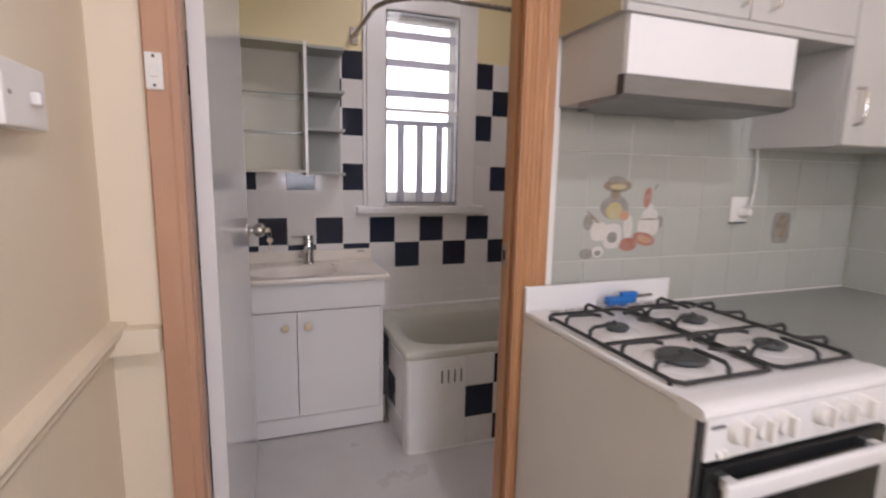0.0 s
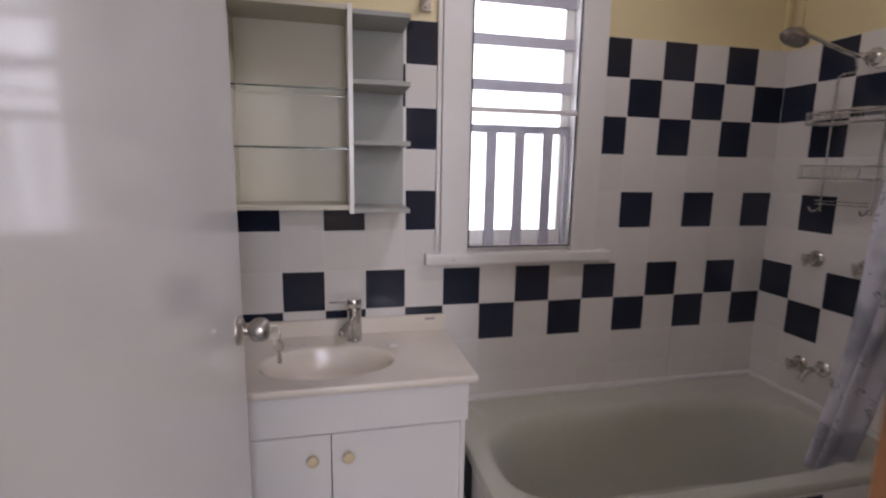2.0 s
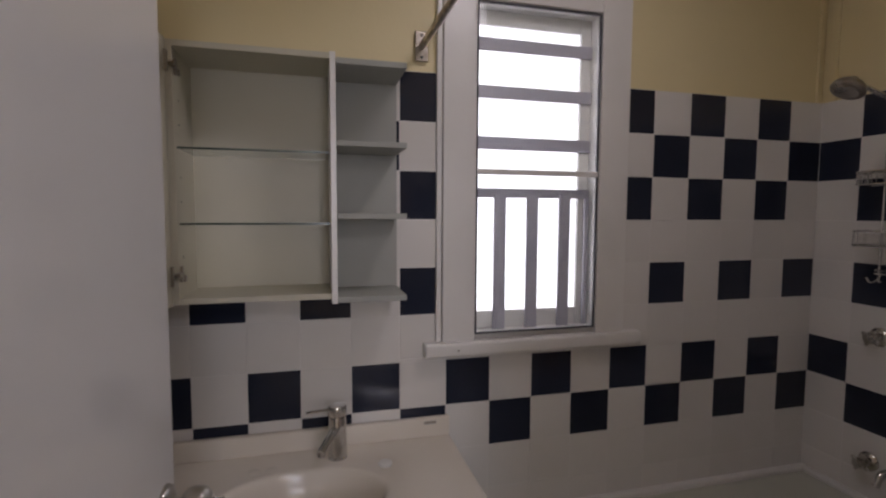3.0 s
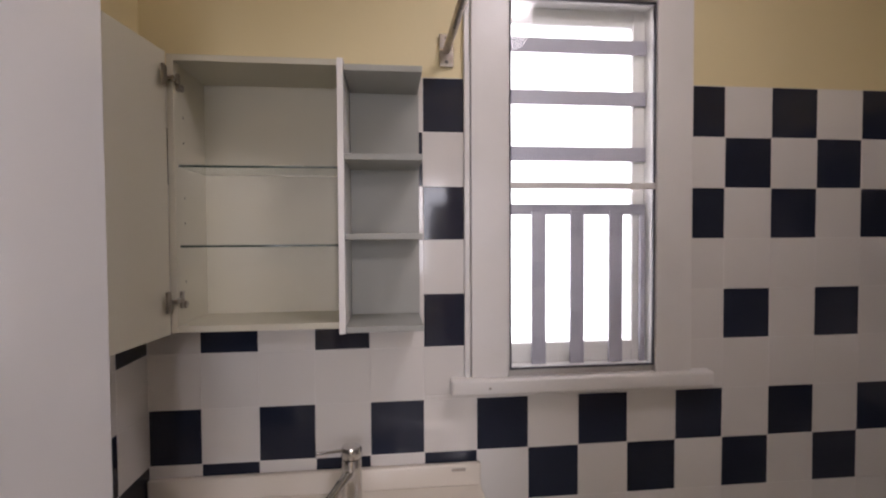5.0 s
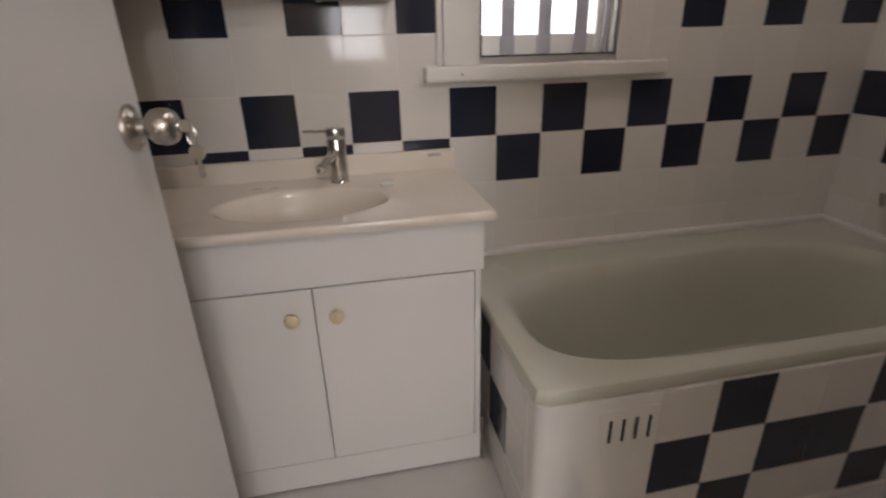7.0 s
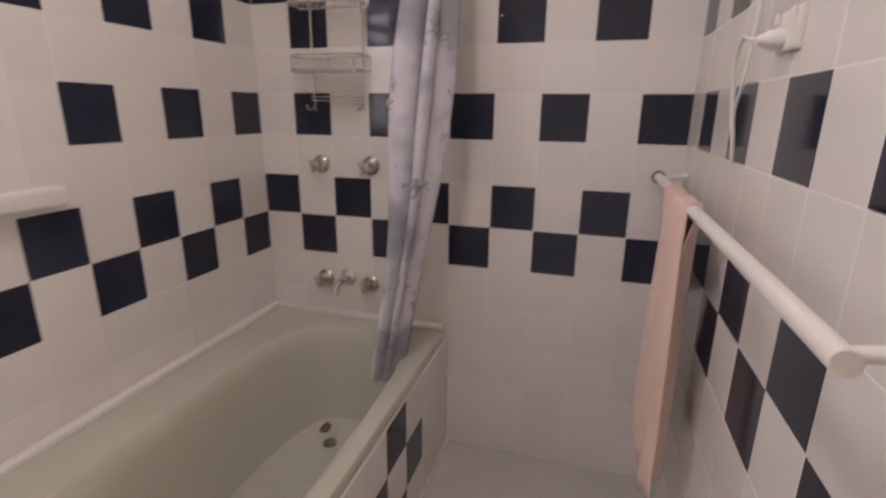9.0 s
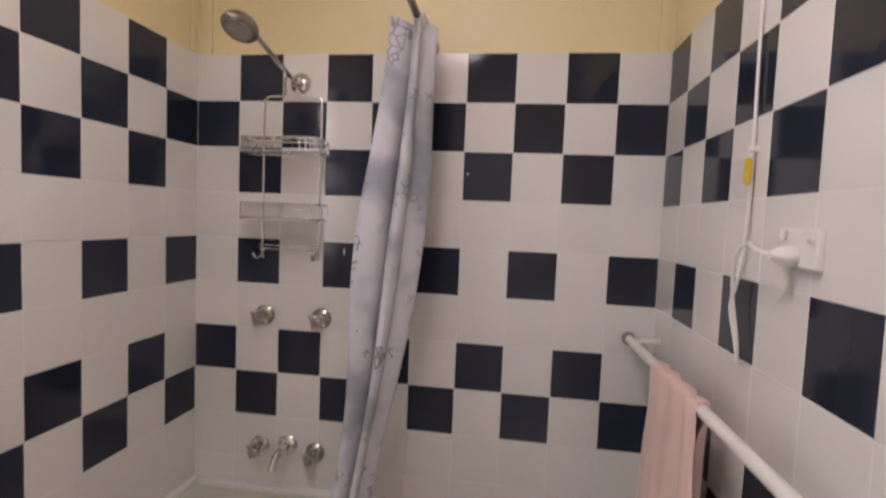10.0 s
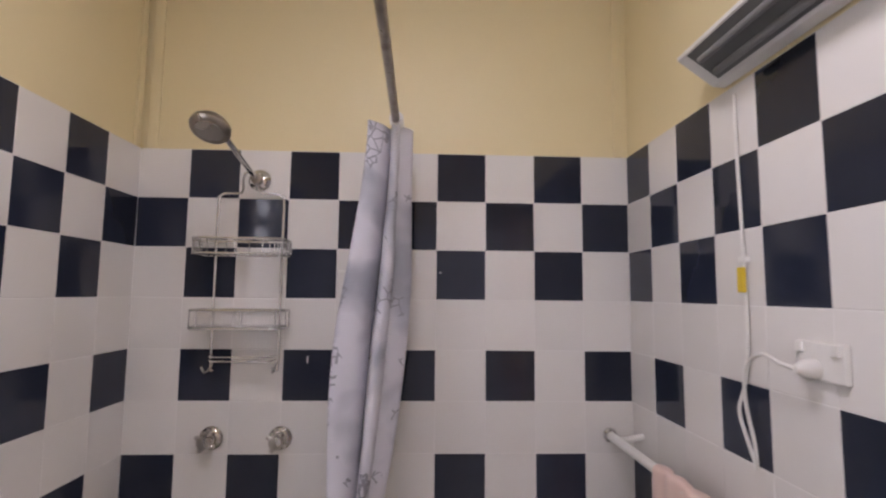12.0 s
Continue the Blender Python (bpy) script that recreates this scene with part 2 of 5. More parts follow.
def boxes(*specs, bevel=0.0, seg=2):
    bm = bmesh.new()
    for lo, hi in specs:
        box(bm, lo, hi, bevel, seg)
    return bm


def one(lo, hi, bevel=0.0, seg=2):
    return boxes((lo, hi), bevel=bevel, seg=seg)


def frame_of(d):
    d = Vector(d).normalized()
    u = d.cross(Vector((0, 0, 1)) if abs(d.z) < 0.9 else Vector((1, 0, 0))).normalized()
    return u, d.cross(u).normalized()


def curve_points(pts, steps=6):
    """Catmull-Rom through the points."""
    p = [Vector(q) for q in pts]
    p = [2 * p[0] - p[1]] + p + [2 * p[-1] - p[-2]]
    out = []
    for i in range(1, len(p) - 2):
        a, b, c, d = p[i - 1:i + 3]
        for k in range(steps):
            t = k / steps
            out.append(0.5 * ((2 * b) + (c - a) * t + (2 * a - 5 * b + 4 * c - d) * t * t + (3 * b - a - 3 * c + d) * t ** 3))
    out.append(p[-2])
    return out


def tube(bm, pts, r, n=8, caps=True, closed=False):
    """A round tube along a line of points; r is a number or one radius a point."""
    p = [Vector(q) for q in pts]
    rs = r if isinstance(r, (list, tuple)) else [r] * len(p)
    u = None
    rings = []
    for i, q in enumerate(p):
        if closed:
            d = p[(i + 1) % len(p)] - p[i - 1]
        else:
            d = p[min(i + 1, len(p) - 1)] - p[max(i - 1, 0)]
        d.normalize()
        if u is None:
            u = frame_of(d)[0]
        else:
            u = (u - d * u.dot(d)).normalized()
        w = d.cross(u)
        rings.append([bm.verts.new(q + rs[i] * (math.cos(2 * math.pi * k / n) * u + math.sin(2 * math.pi * k / n) * w)) for k in range(n)])
    pairs = list(zip(rings, rings[1:])) + ([(rings[-1], rings[0])] if closed else [])
    for a, b in pairs:
        for k in range(n):
            bm.faces.new((a[k], a[(k + 1) % n], b[(k + 1) % n], b[k]))
    if caps and not closed:
        bm.faces.new(rings[0][::-1])
        bm.faces.new(rings[-1])
    return bm


def tube_of(pts, r, n=8, closed=False):
    return tube(bmesh.new(), pts, r, n, True, closed)


def lathe(bm, base, axis, profile, n=24):
    """A turned shape: profile is (distance along axis, radius) pairs."""
    base, axis = Vector(base), Vector(axis).normalized()
    u, w = frame_of(axis)
    rings = []
    for h, r in profile:
        rings.append([bm.verts.new(base + axis * h + max(r, 1e-4) * (math.cos(2 * math.pi * k / n) * u + math.sin(2 * math.pi * k / n) * w)) for k in range(n)])
    for a, b in zip(rings, rings[1:]):
        for k in range(n):
            bm.faces.new((a[k], a[(k + 1) % n], b[(k + 1) % n], b[k]))
    bm.faces.new(rings[0][::-1])
    bm.faces.new(rings[-1])
    return bm


def turned(base, axis, profile, n=24):
    return lathe(bmesh.new(), base, axis, profile, n)


def loft(bm, rings, close_last=True):
    vs = [[bm.verts.new(p) for p in r] for r in rings]
    n = len(vs[0])
    for a, b in zip(vs, vs[1:]):
        for k in range(n):
            bm.faces.new((a[k], a[(k + 1) % n], b[(k + 1) % n], b[k]))
    if close_last:
        bm.faces.new(vs[-1])
    return bm


def rounded_ring(x0, x1, y0, y1, z, power, n=72):
    """A rounded rectangle as a superellipse ring."""
    cx, cy, a, b = (x0 + x1) / 2, (y0 + y1) / 2, (x1 - x0) / 2, (y1 - y0) / 2
    out = []
    for k in range(n):
        t = 2 * math.pi * (k + 0.5) / n
        c, s = math.cos(t), math.sin(t)
        f = (abs(c) ** power + abs(s) ** power) ** (-1 / power)
        out.append((cx + a * c * f, cy + b * s * f, z))
    return out


def profile_strip(profile, start, end, up=(0, 0, 1)):
    """Extrude a 2D profile (out, across) from start to end; across is taken along up x direction."""
    bm = bmesh.new()
    s, e = Vector(start), Vector(end)
    d = (e - s).normalized()
    v = Vector(up)
    o = d.cross(v).normalized()
    rings = [[bm.verts.new(q + o * a + v * b) for a, b in profile] for q in (s, e)]
    n = len(profile)
    for k in range(n):
        bm.faces.new((rings[0][k], rings[0][(k + 1) % n], rings[1][(k + 1) % n], rings[1][k]))
    bm.faces.new(rings[0][::-1])
    bm.faces.new(rings[1])
    return bm


# ---- large structure ----
T = 0.152            # tile pitch
TOP = 1.97           # top of the tiling
XL, YD, YK = -2.416, -1.515, -1.60   # bathroom left wall, door wall inside, door wall kitchen face
CEIL = 2.62
JL, JR = -2.262, -1.42               # door opening
DOOR_H = 2.06
WX0, WX1, WZ0, WZ1 = -1.432, -0.985, 1.135, 2.205   # window opening
KBACK = -4.7


def structure(name, bm, mat, label, category):
    return tagged(part(name, bm, mat), label, category, kind="structure")


structure("floor", one((XL - 0.1, YD - 0.045, -0.1), (0.1, 0.1, 0.0)), FLOOR_VINYL, "pale grey smooth bathroom floor", "floor")
structure("kitchen_floor", one((XL - 0.1, KBACK - 0.1, -0.1), (0.1, YD - 0.045, -0.001)), KITCHEN_FLOOR, "grey vinyl kitchen floor", "floor")
structure("ceiling", one((XL - 0.1, KBACK - 0.1, CEIL), (0.1, 0.1, CEIL + 0.1)), CEILING_PAINT, "plain white painted ceiling", "ceiling")

G = 0.006   # tiles stand this far proud of the painted wall
wall_north = structure("wall_north", boxes(
    ((XL - 0.1, G, 0), (WX0, 0.055, CEIL)), ((WX1, G, 0), (0.1, 0.055, CEIL)),
    ((WX0, G, 0), (WX1, 0.055, WZ0)), ((WX0, G, WZ1), (WX1, 0.055, CEIL))), YELLOW_PAINT,
    "yellow painted bathroom wall tiled in black and white", "wall")
wall_east = structure("wall_east", one((G, YD - 0.006, 0), (0.1, G, CEIL)), YELLOW_PAINT, "yellow painted shower wall with chequered tiles", "wall")
wall_west = structure("wall_west", one((XL - 0.1, YD - 0.006, 0), (XL - G, G, CEIL)), YELLOW_PAINT, "yellow painted wall with black and white tiles", "wall")
wall_south = structure("wall_south", boxes(
    ((JR + 0.03, -1.56, 0), (0.1, YD - G, CEIL)), ((XL - 0.1, -1.56, 0), (JL - 0.03, YD - G, CEIL)),
    ((JL - 0.03, -1.56, DOOR_H + 0.03), (JR + 0.03, YD - G, CEIL))), YELLOW_PAINT, "yellow painted partition wall with chequered tiles", "wall")
wall_kitchen = structure("wall_kitchen", boxes(
    ((JR + 0.03, YK, 0), (0.1, -1.56, CEIL)), ((XL - 0.1, YK, 0), (JL - 0.03, -1.56, CEIL)),
    ((JL - 0.03, YK, DOOR_H + 0.03), (JR + 0.03, -1.56, CEIL))), CREAM_PAINT, "cream painted kitchen side of the partition", "wall")
structure("wall_kitchen_west", one((XL - 0.1, KBACK - 0.1, 0), (XL, YK, CEIL)), CREAM_PAINT, "cream painted kitchen wall with a dado rail", "wall")
structure("wall_kitchen_east", one((0.0, KBACK - 0.1, 0), (0.1, YK, CEIL)), CREAM_PAINT, "cream painted kitchen end wall", "wall")
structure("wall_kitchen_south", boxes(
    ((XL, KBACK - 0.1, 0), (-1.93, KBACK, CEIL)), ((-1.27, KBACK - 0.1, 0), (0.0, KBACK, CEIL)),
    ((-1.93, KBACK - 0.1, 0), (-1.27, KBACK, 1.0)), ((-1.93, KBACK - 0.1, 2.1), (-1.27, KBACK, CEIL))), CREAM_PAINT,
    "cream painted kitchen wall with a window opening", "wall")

# grout beds a little behind the tile faces
GD = 0.0007
part("grout_bed", boxes(((XL - G, GD, 0), (WX0, G, TOP)), ((WX1, GD, 0), (G, G, TOP)), ((WX0, GD, 0), (WX1, G, WZ0))), GROUT, wall_north)
part("grout_bed", one((GD, YD - G, 0), (G, GD - 0.0005, TOP)), GROUT, wall_east)
part("grout_bed", one((XL - G, YD - G, 0), (XL - GD, GD - 0.0005, TOP)), GROUT, wall_west)
part("grout_bed", one((JR + 0.06, YD - G, 0), (GD - 0.0005, YD - GD, TOP)), GROUT, wall_south)
part("grout_bed", one((XL - GD + 0.0005, YD - G, 0), (JL - 0.06, YD - GD, TOP)), GROUT, wall_south)

# painted cover strips in the corners above the tiles
for nm, lo, hi, par in (("cover_strip", (-0.034, -0.004, TOP), (-0.012, G, CEIL), wall_north), ("cover_strip", (-0.004, -0.05, TOP), (G, -0.018, CEIL), wall_east),
                        ("cover_strip", (-0.004, YD + 0.012, TOP), (G, YD + 0.04, CEIL), wall_east)):
    part(nm, one(lo, hi, 0.003), YELLOW_PAINT, par)

# the daylight outside
backdrop = structure("backdrop", one((-9.0, 2.4, -3.0), (7.0, 2.42, 8.0)), OUTSIDE, "blown out bright daylight outside the window", "daylight")

# ---- window ----


def build_window():
    w = thing("window_1", -1.2, 0.0, WZ0, "white timber window with grey security bars and a blown out view", "window", kind="structure")
    w.matrix_world = pose(0, 0, 0)
    y0 = -0.022
    part("casing", one((-1.538, y0, 1.12), (WX0 + 0.002, G, WZ1 + 0.09), 0.004), TRIM_PAINT, w, "white painted casing board")
    part("casing", one((WX1 - 0.002, y0, 1.12), (-0.876, G, WZ1 + 0.09), 0.004), TRIM_PAINT, w)
    part("casing", one((WX0 + 0.002, y0 + 0.002, WZ1 - 0.002), (WX1 - 0.002, G, WZ1 + 0.09), 0.004), TRIM_PAINT, w)
    bead = one((-1.556, -0.012, 1.12), (-1.539, 0.004, 2.28), 0.003)
    part("bead", bead, TRIM_PAINT, w)
    sill = bmesh.new()
    box(sill, (-1.598, -0.040, 1.074), (-0.812, G, 1.121), 0.010, 3)
    part("window_sill", sill, TRIM_PAINT, w, "thick white painted sill", True)
    # reveal
    part("reveal", boxes(((WX0, -0.012, WZ0), (WX0 + 0.008, 0.06, WZ1)), ((WX1 - 0.008, -0.012, WZ0), (WX1, 0.06, WZ1)),
                         ((WX0, -0.012, WZ0), (WX1, 0.06, WZ0 + 0.008)), ((WX0, -0.012, WZ1 - 0.008), (WX1, 0.06, WZ1))), TRIM_PAINT, w)
    # slim dark seal round the panes
    a, b, c, d = WX0 + 0.006, WX1 - 0.006, WZ0 + 0.006, WZ1 - 0.006
    part("seal", boxes(((a, -0.0185, c), (a + 0.004, -0.010, d)), ((b - 0.004, -0.0185, c), (b, -0.010, d)),
                       ((a, -0.0185, c), (b, -0.010, c + 0.005)), ((a, -0.0185, d - 0.005), (b, -0.010, d))), DARK_GAP, w, "slim dark seal")
    part("meeting_rail", one((a, -0.02, 1.66), (b, 0.0, 1.678), 0.003), TRIM_PAINT, w)
    for z0, z1 in ((c + 0.006, 1.660), (1.678, d - 0.006)):
        g = part("pane", one((a + 0.004, -0.008, z0), (b - 0.004, -0.005, z1)), GLASS, w, "clear glass pane")
        g.visible_shadow = False
    # outer timber sash
    part("sash_stile", one((WX1 - 0.046, 0.044, WZ0), (WX1 - 0.008, 0.062, WZ1), 0.004), TRIM_PAINT, w)
    part("sash_stile", one((WX0 + 0.008, 0.044, WZ0), (WX0 + 0.018, 0.062, WZ1), 0.004), TRIM_PAINT, w)
    part("sash_rail", one((WX0 + 0.018, 0.044, WZ0 + 0.008), (WX1 - 0.046, 0.062, WZ0 + 0.068), 0.004), TRIM_PAINT, w)
    part("sash_rail", one((WX0 + 0.018, 0.044, WZ1 - 0.055), (WX1 - 0.046, 0.062, WZ1 - 0.008), 0.004), TRIM_PAINT, w)
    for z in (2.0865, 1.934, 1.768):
        part("security_bar", one((WX0 + 0.008, 0.034, z - 0.0215), (WX1 - 0.008, 0.043, z + 0.0215), 0.003), HAZED_BARS, w, "grey flat bar paled with window haze")
    part("security_bar", one((WX0 + 0.008, 0.034, 1.587), (WX1 - 0.008, 0.043, 1.619), 0.003), HAZED_BARS, w)
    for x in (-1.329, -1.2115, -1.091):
        part("security_bar", one((x - 0.0215, 0.022, WZ0 + 0.008), (x + 0.0215, 0.033, 1.6), 0.003), HAZED_BARS, w)
    part("security_bar", one((WX1 - 0.03, 0.022, WZ0 + 0.008), (WX1 - 0.014, 0.033, 1.588), 0.003), HAZED_BARS, w)
    part("screw_head", turned((-1.488, -0.0425, 1.096), (0, 1, 0), ((0, 0.003), (0.003, 0.004)), 10), DULL_CHROME, w)
    return w


build_window()

# ---- door frame and door ----


def moulded_board(width, thick):
    """A fluted architrave profile, across its width."""
    pts = [(0, 0)]
    for k in range(25):
        u = k / 24
        d = thick * (0.72 + 0.28 * u)
        if 0.06 < u < 0.78:
            d -= 0.0045 * (0.5 - 0.5 * math.cos(2 * math.pi * (u - 0.06) / 0.144))
        pts.append((d, width * u))
    pts.append((0, width))
    return pts


def architrave(name, x0, x1, mat, label, z1, flip=False, flat=False):
    bm = bmesh.new()
    prof = moulded_board(x1 - x0, 0.022)
    if flat:
        prof = [(0, 0), (0.014, 0), (0.018, 0.004), (0.018, (x1 - x0) - 0.02), (0.013, (x1 - x0) - 0.014), (0.013, x1 - x0), (0, x1 - x0)]
    rings = []
    for z in (0.0, z1):
        rings.append([bm.verts.new(((x1 - a) if flip else (x0 + a), YK - o, z)) for o, a in prof])
    n = len(prof)
    for k in range(n):
        bm.faces.new((rings[0][k], rings[0][(k + 1) % n], rings[1][(k + 1) % n], rings[1][k]))
    bm.faces.new(rings[0][::-1])
    bm.faces.new(rings[1])
    return structure(name, bm, mat, label, "architrave")


architrave("trim_right", JR - 0.012, -1.335, TIMBER, "varnished fluted timber architrave beside the cooker", DOOR_H + 0.1)
architrave("trim_left", -2.315, JL + 0.012, BROWN_PAINT, "flat brown painted architrave", DOOR_H + 0.1, flat=True)
structure("trim_top", one((JL + 0.0125, YK - 0.02, DOOR_H + 0.012), (JR - 0.0125, YK, DOOR_H + 0.1), 0.003), TIMBER, "timber architrave over the bathroom doorway", "architrave")
structure("jamb_right", boxes(((JR, YK - 0.003, 0), (JR + 0.03, YD + 0.008, DOOR_H + 0.03)), ((JR - 0.012, -1.575, 0), (JR, -1.556, DOOR_H))), TIMBER, "varnished timber door jamb", "door jamb")
structure("jamb_left", boxes(((JL - 0.03, YK - 0.003, 0), (JL, YD + 0.008, DOOR_H + 0.03)), ((JL, -1.59, 0), (JL + 0.016, -1.5105, DOOR_H))), BROWN_PAINT, "brown painted door jamb", "door jamb")
structure("jamb_top", one((JL, YK - 0.003, DOOR_H), (JR, YD + 0.008, DOOR_H + 0.03)), TIMBER, "timber door head", "door jamb")
structure("trim_inside", one((JR + 0.03, YD - 0.002, 0), (JR + 0.06, YD + 0.008, DOOR_H + 0.06), 0.003), TIMBER, "narrow timber edge inside the doorway", "architrave")
structure("trim_strip", one((-1.334, YK - 0.012, 0.92), (-1.309, YK, 1.70), 0.003), TRIM_PAINT, "white painted strip beside the splash tiles", "trim")
strike = thing("strike_plate", JR, -1.527, 1.09, "tarnished metal strike plate on the door jamb", "strike plate")
bm = bmesh.new()
lathe(bm, (0, 0, 0), (-1, 0, 0), ((0, 0.021), (0.0015, 0.021), (0.0025, 0.0195)), 20)
for v in bm.verts:
    v.co.z *= 1.75
    v.co.y *= 0.8
part("plate", bm, DULL_CHROME, strike)
part("latch_hole", one((-0.0035, -0.008, -0.016), (-0.0026, 0.008, 0.012)), NEAR_BLACK, strike, "dark latch hole")


def build_door():
    """The bathroom door, swung wide open into the room; local x runs from the hinge edge to the free edge."""
    hx, hy = -2.205, -1.508
    ang = math.degrees(math.atan2(-0.658 - hy, -2.157 - hx))
    d = thing("door_1", hx, hy, 0.0, "white gloss painted flush door standing wide open", "door", kind="structure", rz=ang)
    width, thick = 0.852, 0.038
    bm = one((0, 0.0, 0.012), (width, thick, 2.045), 0.0025)
    part("leaf", bm, DOOR_PAINT, d, "white gloss door leaf")
    for z in (0.22, 1.86):
        h = part("hinge", tube_of([(-0.006, thick + 0.004, z), (-0.006, thick + 0.004, z + 0.09)], 0.006, 10), DULL_CHROME, d, "worn metal hinge")
    kx, kz = 0.803, 1.078
    knob = part("knob", turned((kx, 0, kz), (0, -1, 0), ((0.012, 0.013), (0.022, 0.012), (0.027, 0.019), (0.034, 0.0255), (0.044, 0.028), (0.055, 0.0272), (0.063, 0.0235), (0.067, 0.017), (0.068, 0.011), (0.071, 0.010)), 28), BRUSHED, d, "brushed nickel round knob", True)
    part("rose", turned((kx, 0, kz), (0, -1, 0), ((0, 0.034), (0.004, 0.034), (0.008, 0.031), (0.011, 0.022), (0.013, 0.014)), 28), BRUSHED, d, "", True)
    part("knob", turned((kx, thick, kz), (0, 1, 0), ((0, 0.034), (0.006, 0.032), (0.012, 0.014), (0.024, 0.013), (0.034, 0.024), (0.046, 0.0275), (0.060, 0.022), (0.066, 0.008)), 24), BRUSHED, d, "", True)
    part("latch_plate", one((width - 0.001, 0.008, kz - 0.028), (width + 0.0015, 0.03, kz + 0.028), 0.0006), DULL_CHROME, d)
    # key in the knob, and a second on the ring
    key = one((kx - 0.001, -0.087, kz - 0.010), (kx + 0.001, -0.070, kz + 0.009), 0.0009)
    part("key", key, WORN_CHROME, d, "key standing in the lock")
    ring = [(kx + 0.002 * math.sin(t), -0.084 + 0.0075 * math.sin(t), kz - 0.016 + 0.016 * math.cos(t)) for t in [2 * math.pi * i / 20 for i in range(20)]]
    part("key_ring", tube_of(ring, 0.0011, 6, True), WORN_CHROME, d)
    bm = bmesh.new()
    lathe(bm, (kx + 0.001, -0.086, kz - 0.042), (1, 0, 0), ((-0.001, 0.0125), (0.001, 0.0125)), 18)
    box(bm, (kx, -0.0905, kz - 0.084), (kx + 0.002, -0.0825, kz - 0.050), 0.0006)
    box(bm, (kx, -0.0925, kz - 0.080), (kx + 0.002, -0.0900, kz - 0.072))
    box(bm, (kx, -0.0920, kz - 0.068), (kx + 0.002, -0.0900, kz - 0.062))
    part("key", bm, WORN_CHROME, d, "spare key hanging from the ring")
    return d


build_door()

# ---- bathroom things ----


def build_vanity():
    """A wide vanity in white laminate; its moulded top and mixer are things of their own."""
    x0, x1, yf = XL + 0.002, -1.536, -0.43
    v = thing("vanity_cabinet", 0, 0, 0, "white laminate vanity cabinet with two doors and cream knobs", "vanity")
    for a, b in ((x0, x0 + 0.016), (x1 - 0.016, x1)):
        part("side_panel", one((a, yf + 0.018, 0.10), (b, -0.004, 0.791)), LAMINATE, v)
    part("bottom_panel", one((x0 + 0.0165, yf + 0.018, 0.10), (x1 - 0.0165, -0.004, 0.116)), LAMINATE, v)
    part("back_panel", one((x0 + 0.0165, -0.010, 0.1165), (x1 - 0.0165, -0.004, 0.791)), LAMINATE, v)
    part("kick_board", one((x0, yf + 0.004, 0.008), (x1, yf + 0.02, 0.098), 0.001), LAMINATE, v, "white kick board with a dark gap under it")
    part("side_foot", one((x1 - 0.02, yf + 0.0205, 0.0), (x1, -0.004, 0.0995)), LAMINATE, v)
    part("corner_post", one((x1 + 0.0005, yf + 0.004, 0.0), (x1 + 0.012, yf + 0.02, 0.16), 0.001), DULL_CHROME, v, "short grey metal corner strip")
    part("top_rail", one((x0, yf - 0.006, 0.648), (x1 + 0.006, yf + 0.016, 0.792), 0.004), LAMINATE, v)
    part("edge_stile", one((x1 - 0.016, yf + 0.002, 0.10), (x1 - 0.0005, yf + 0.017, 0.645), 0.002), LAMINATE, v)
    xs = -1.962
    for a, b, k in ((x0 + 0.002, xs - 0.0015, xs - 0.055), (xs + 0.0015, x1 - 0.018, xs + 0.052)):
        dr = part("door", one((a, yf, 0.104), (b, yf + 0.0165, 0.642), 0.0015), LAMINATE, v)
        part("knob", turned((k, yf, 0.568), (0, -1, 0), ((0, 0.010), (0.008, 0.009), (0.012, 0.0145), (0.018, 0.0185), (0.024, 0.0165), (0.028, 0.008)), 20), OLD_PLASTIC, dr, "yellowed cream plastic knob", True)
    return v


build_vanity()


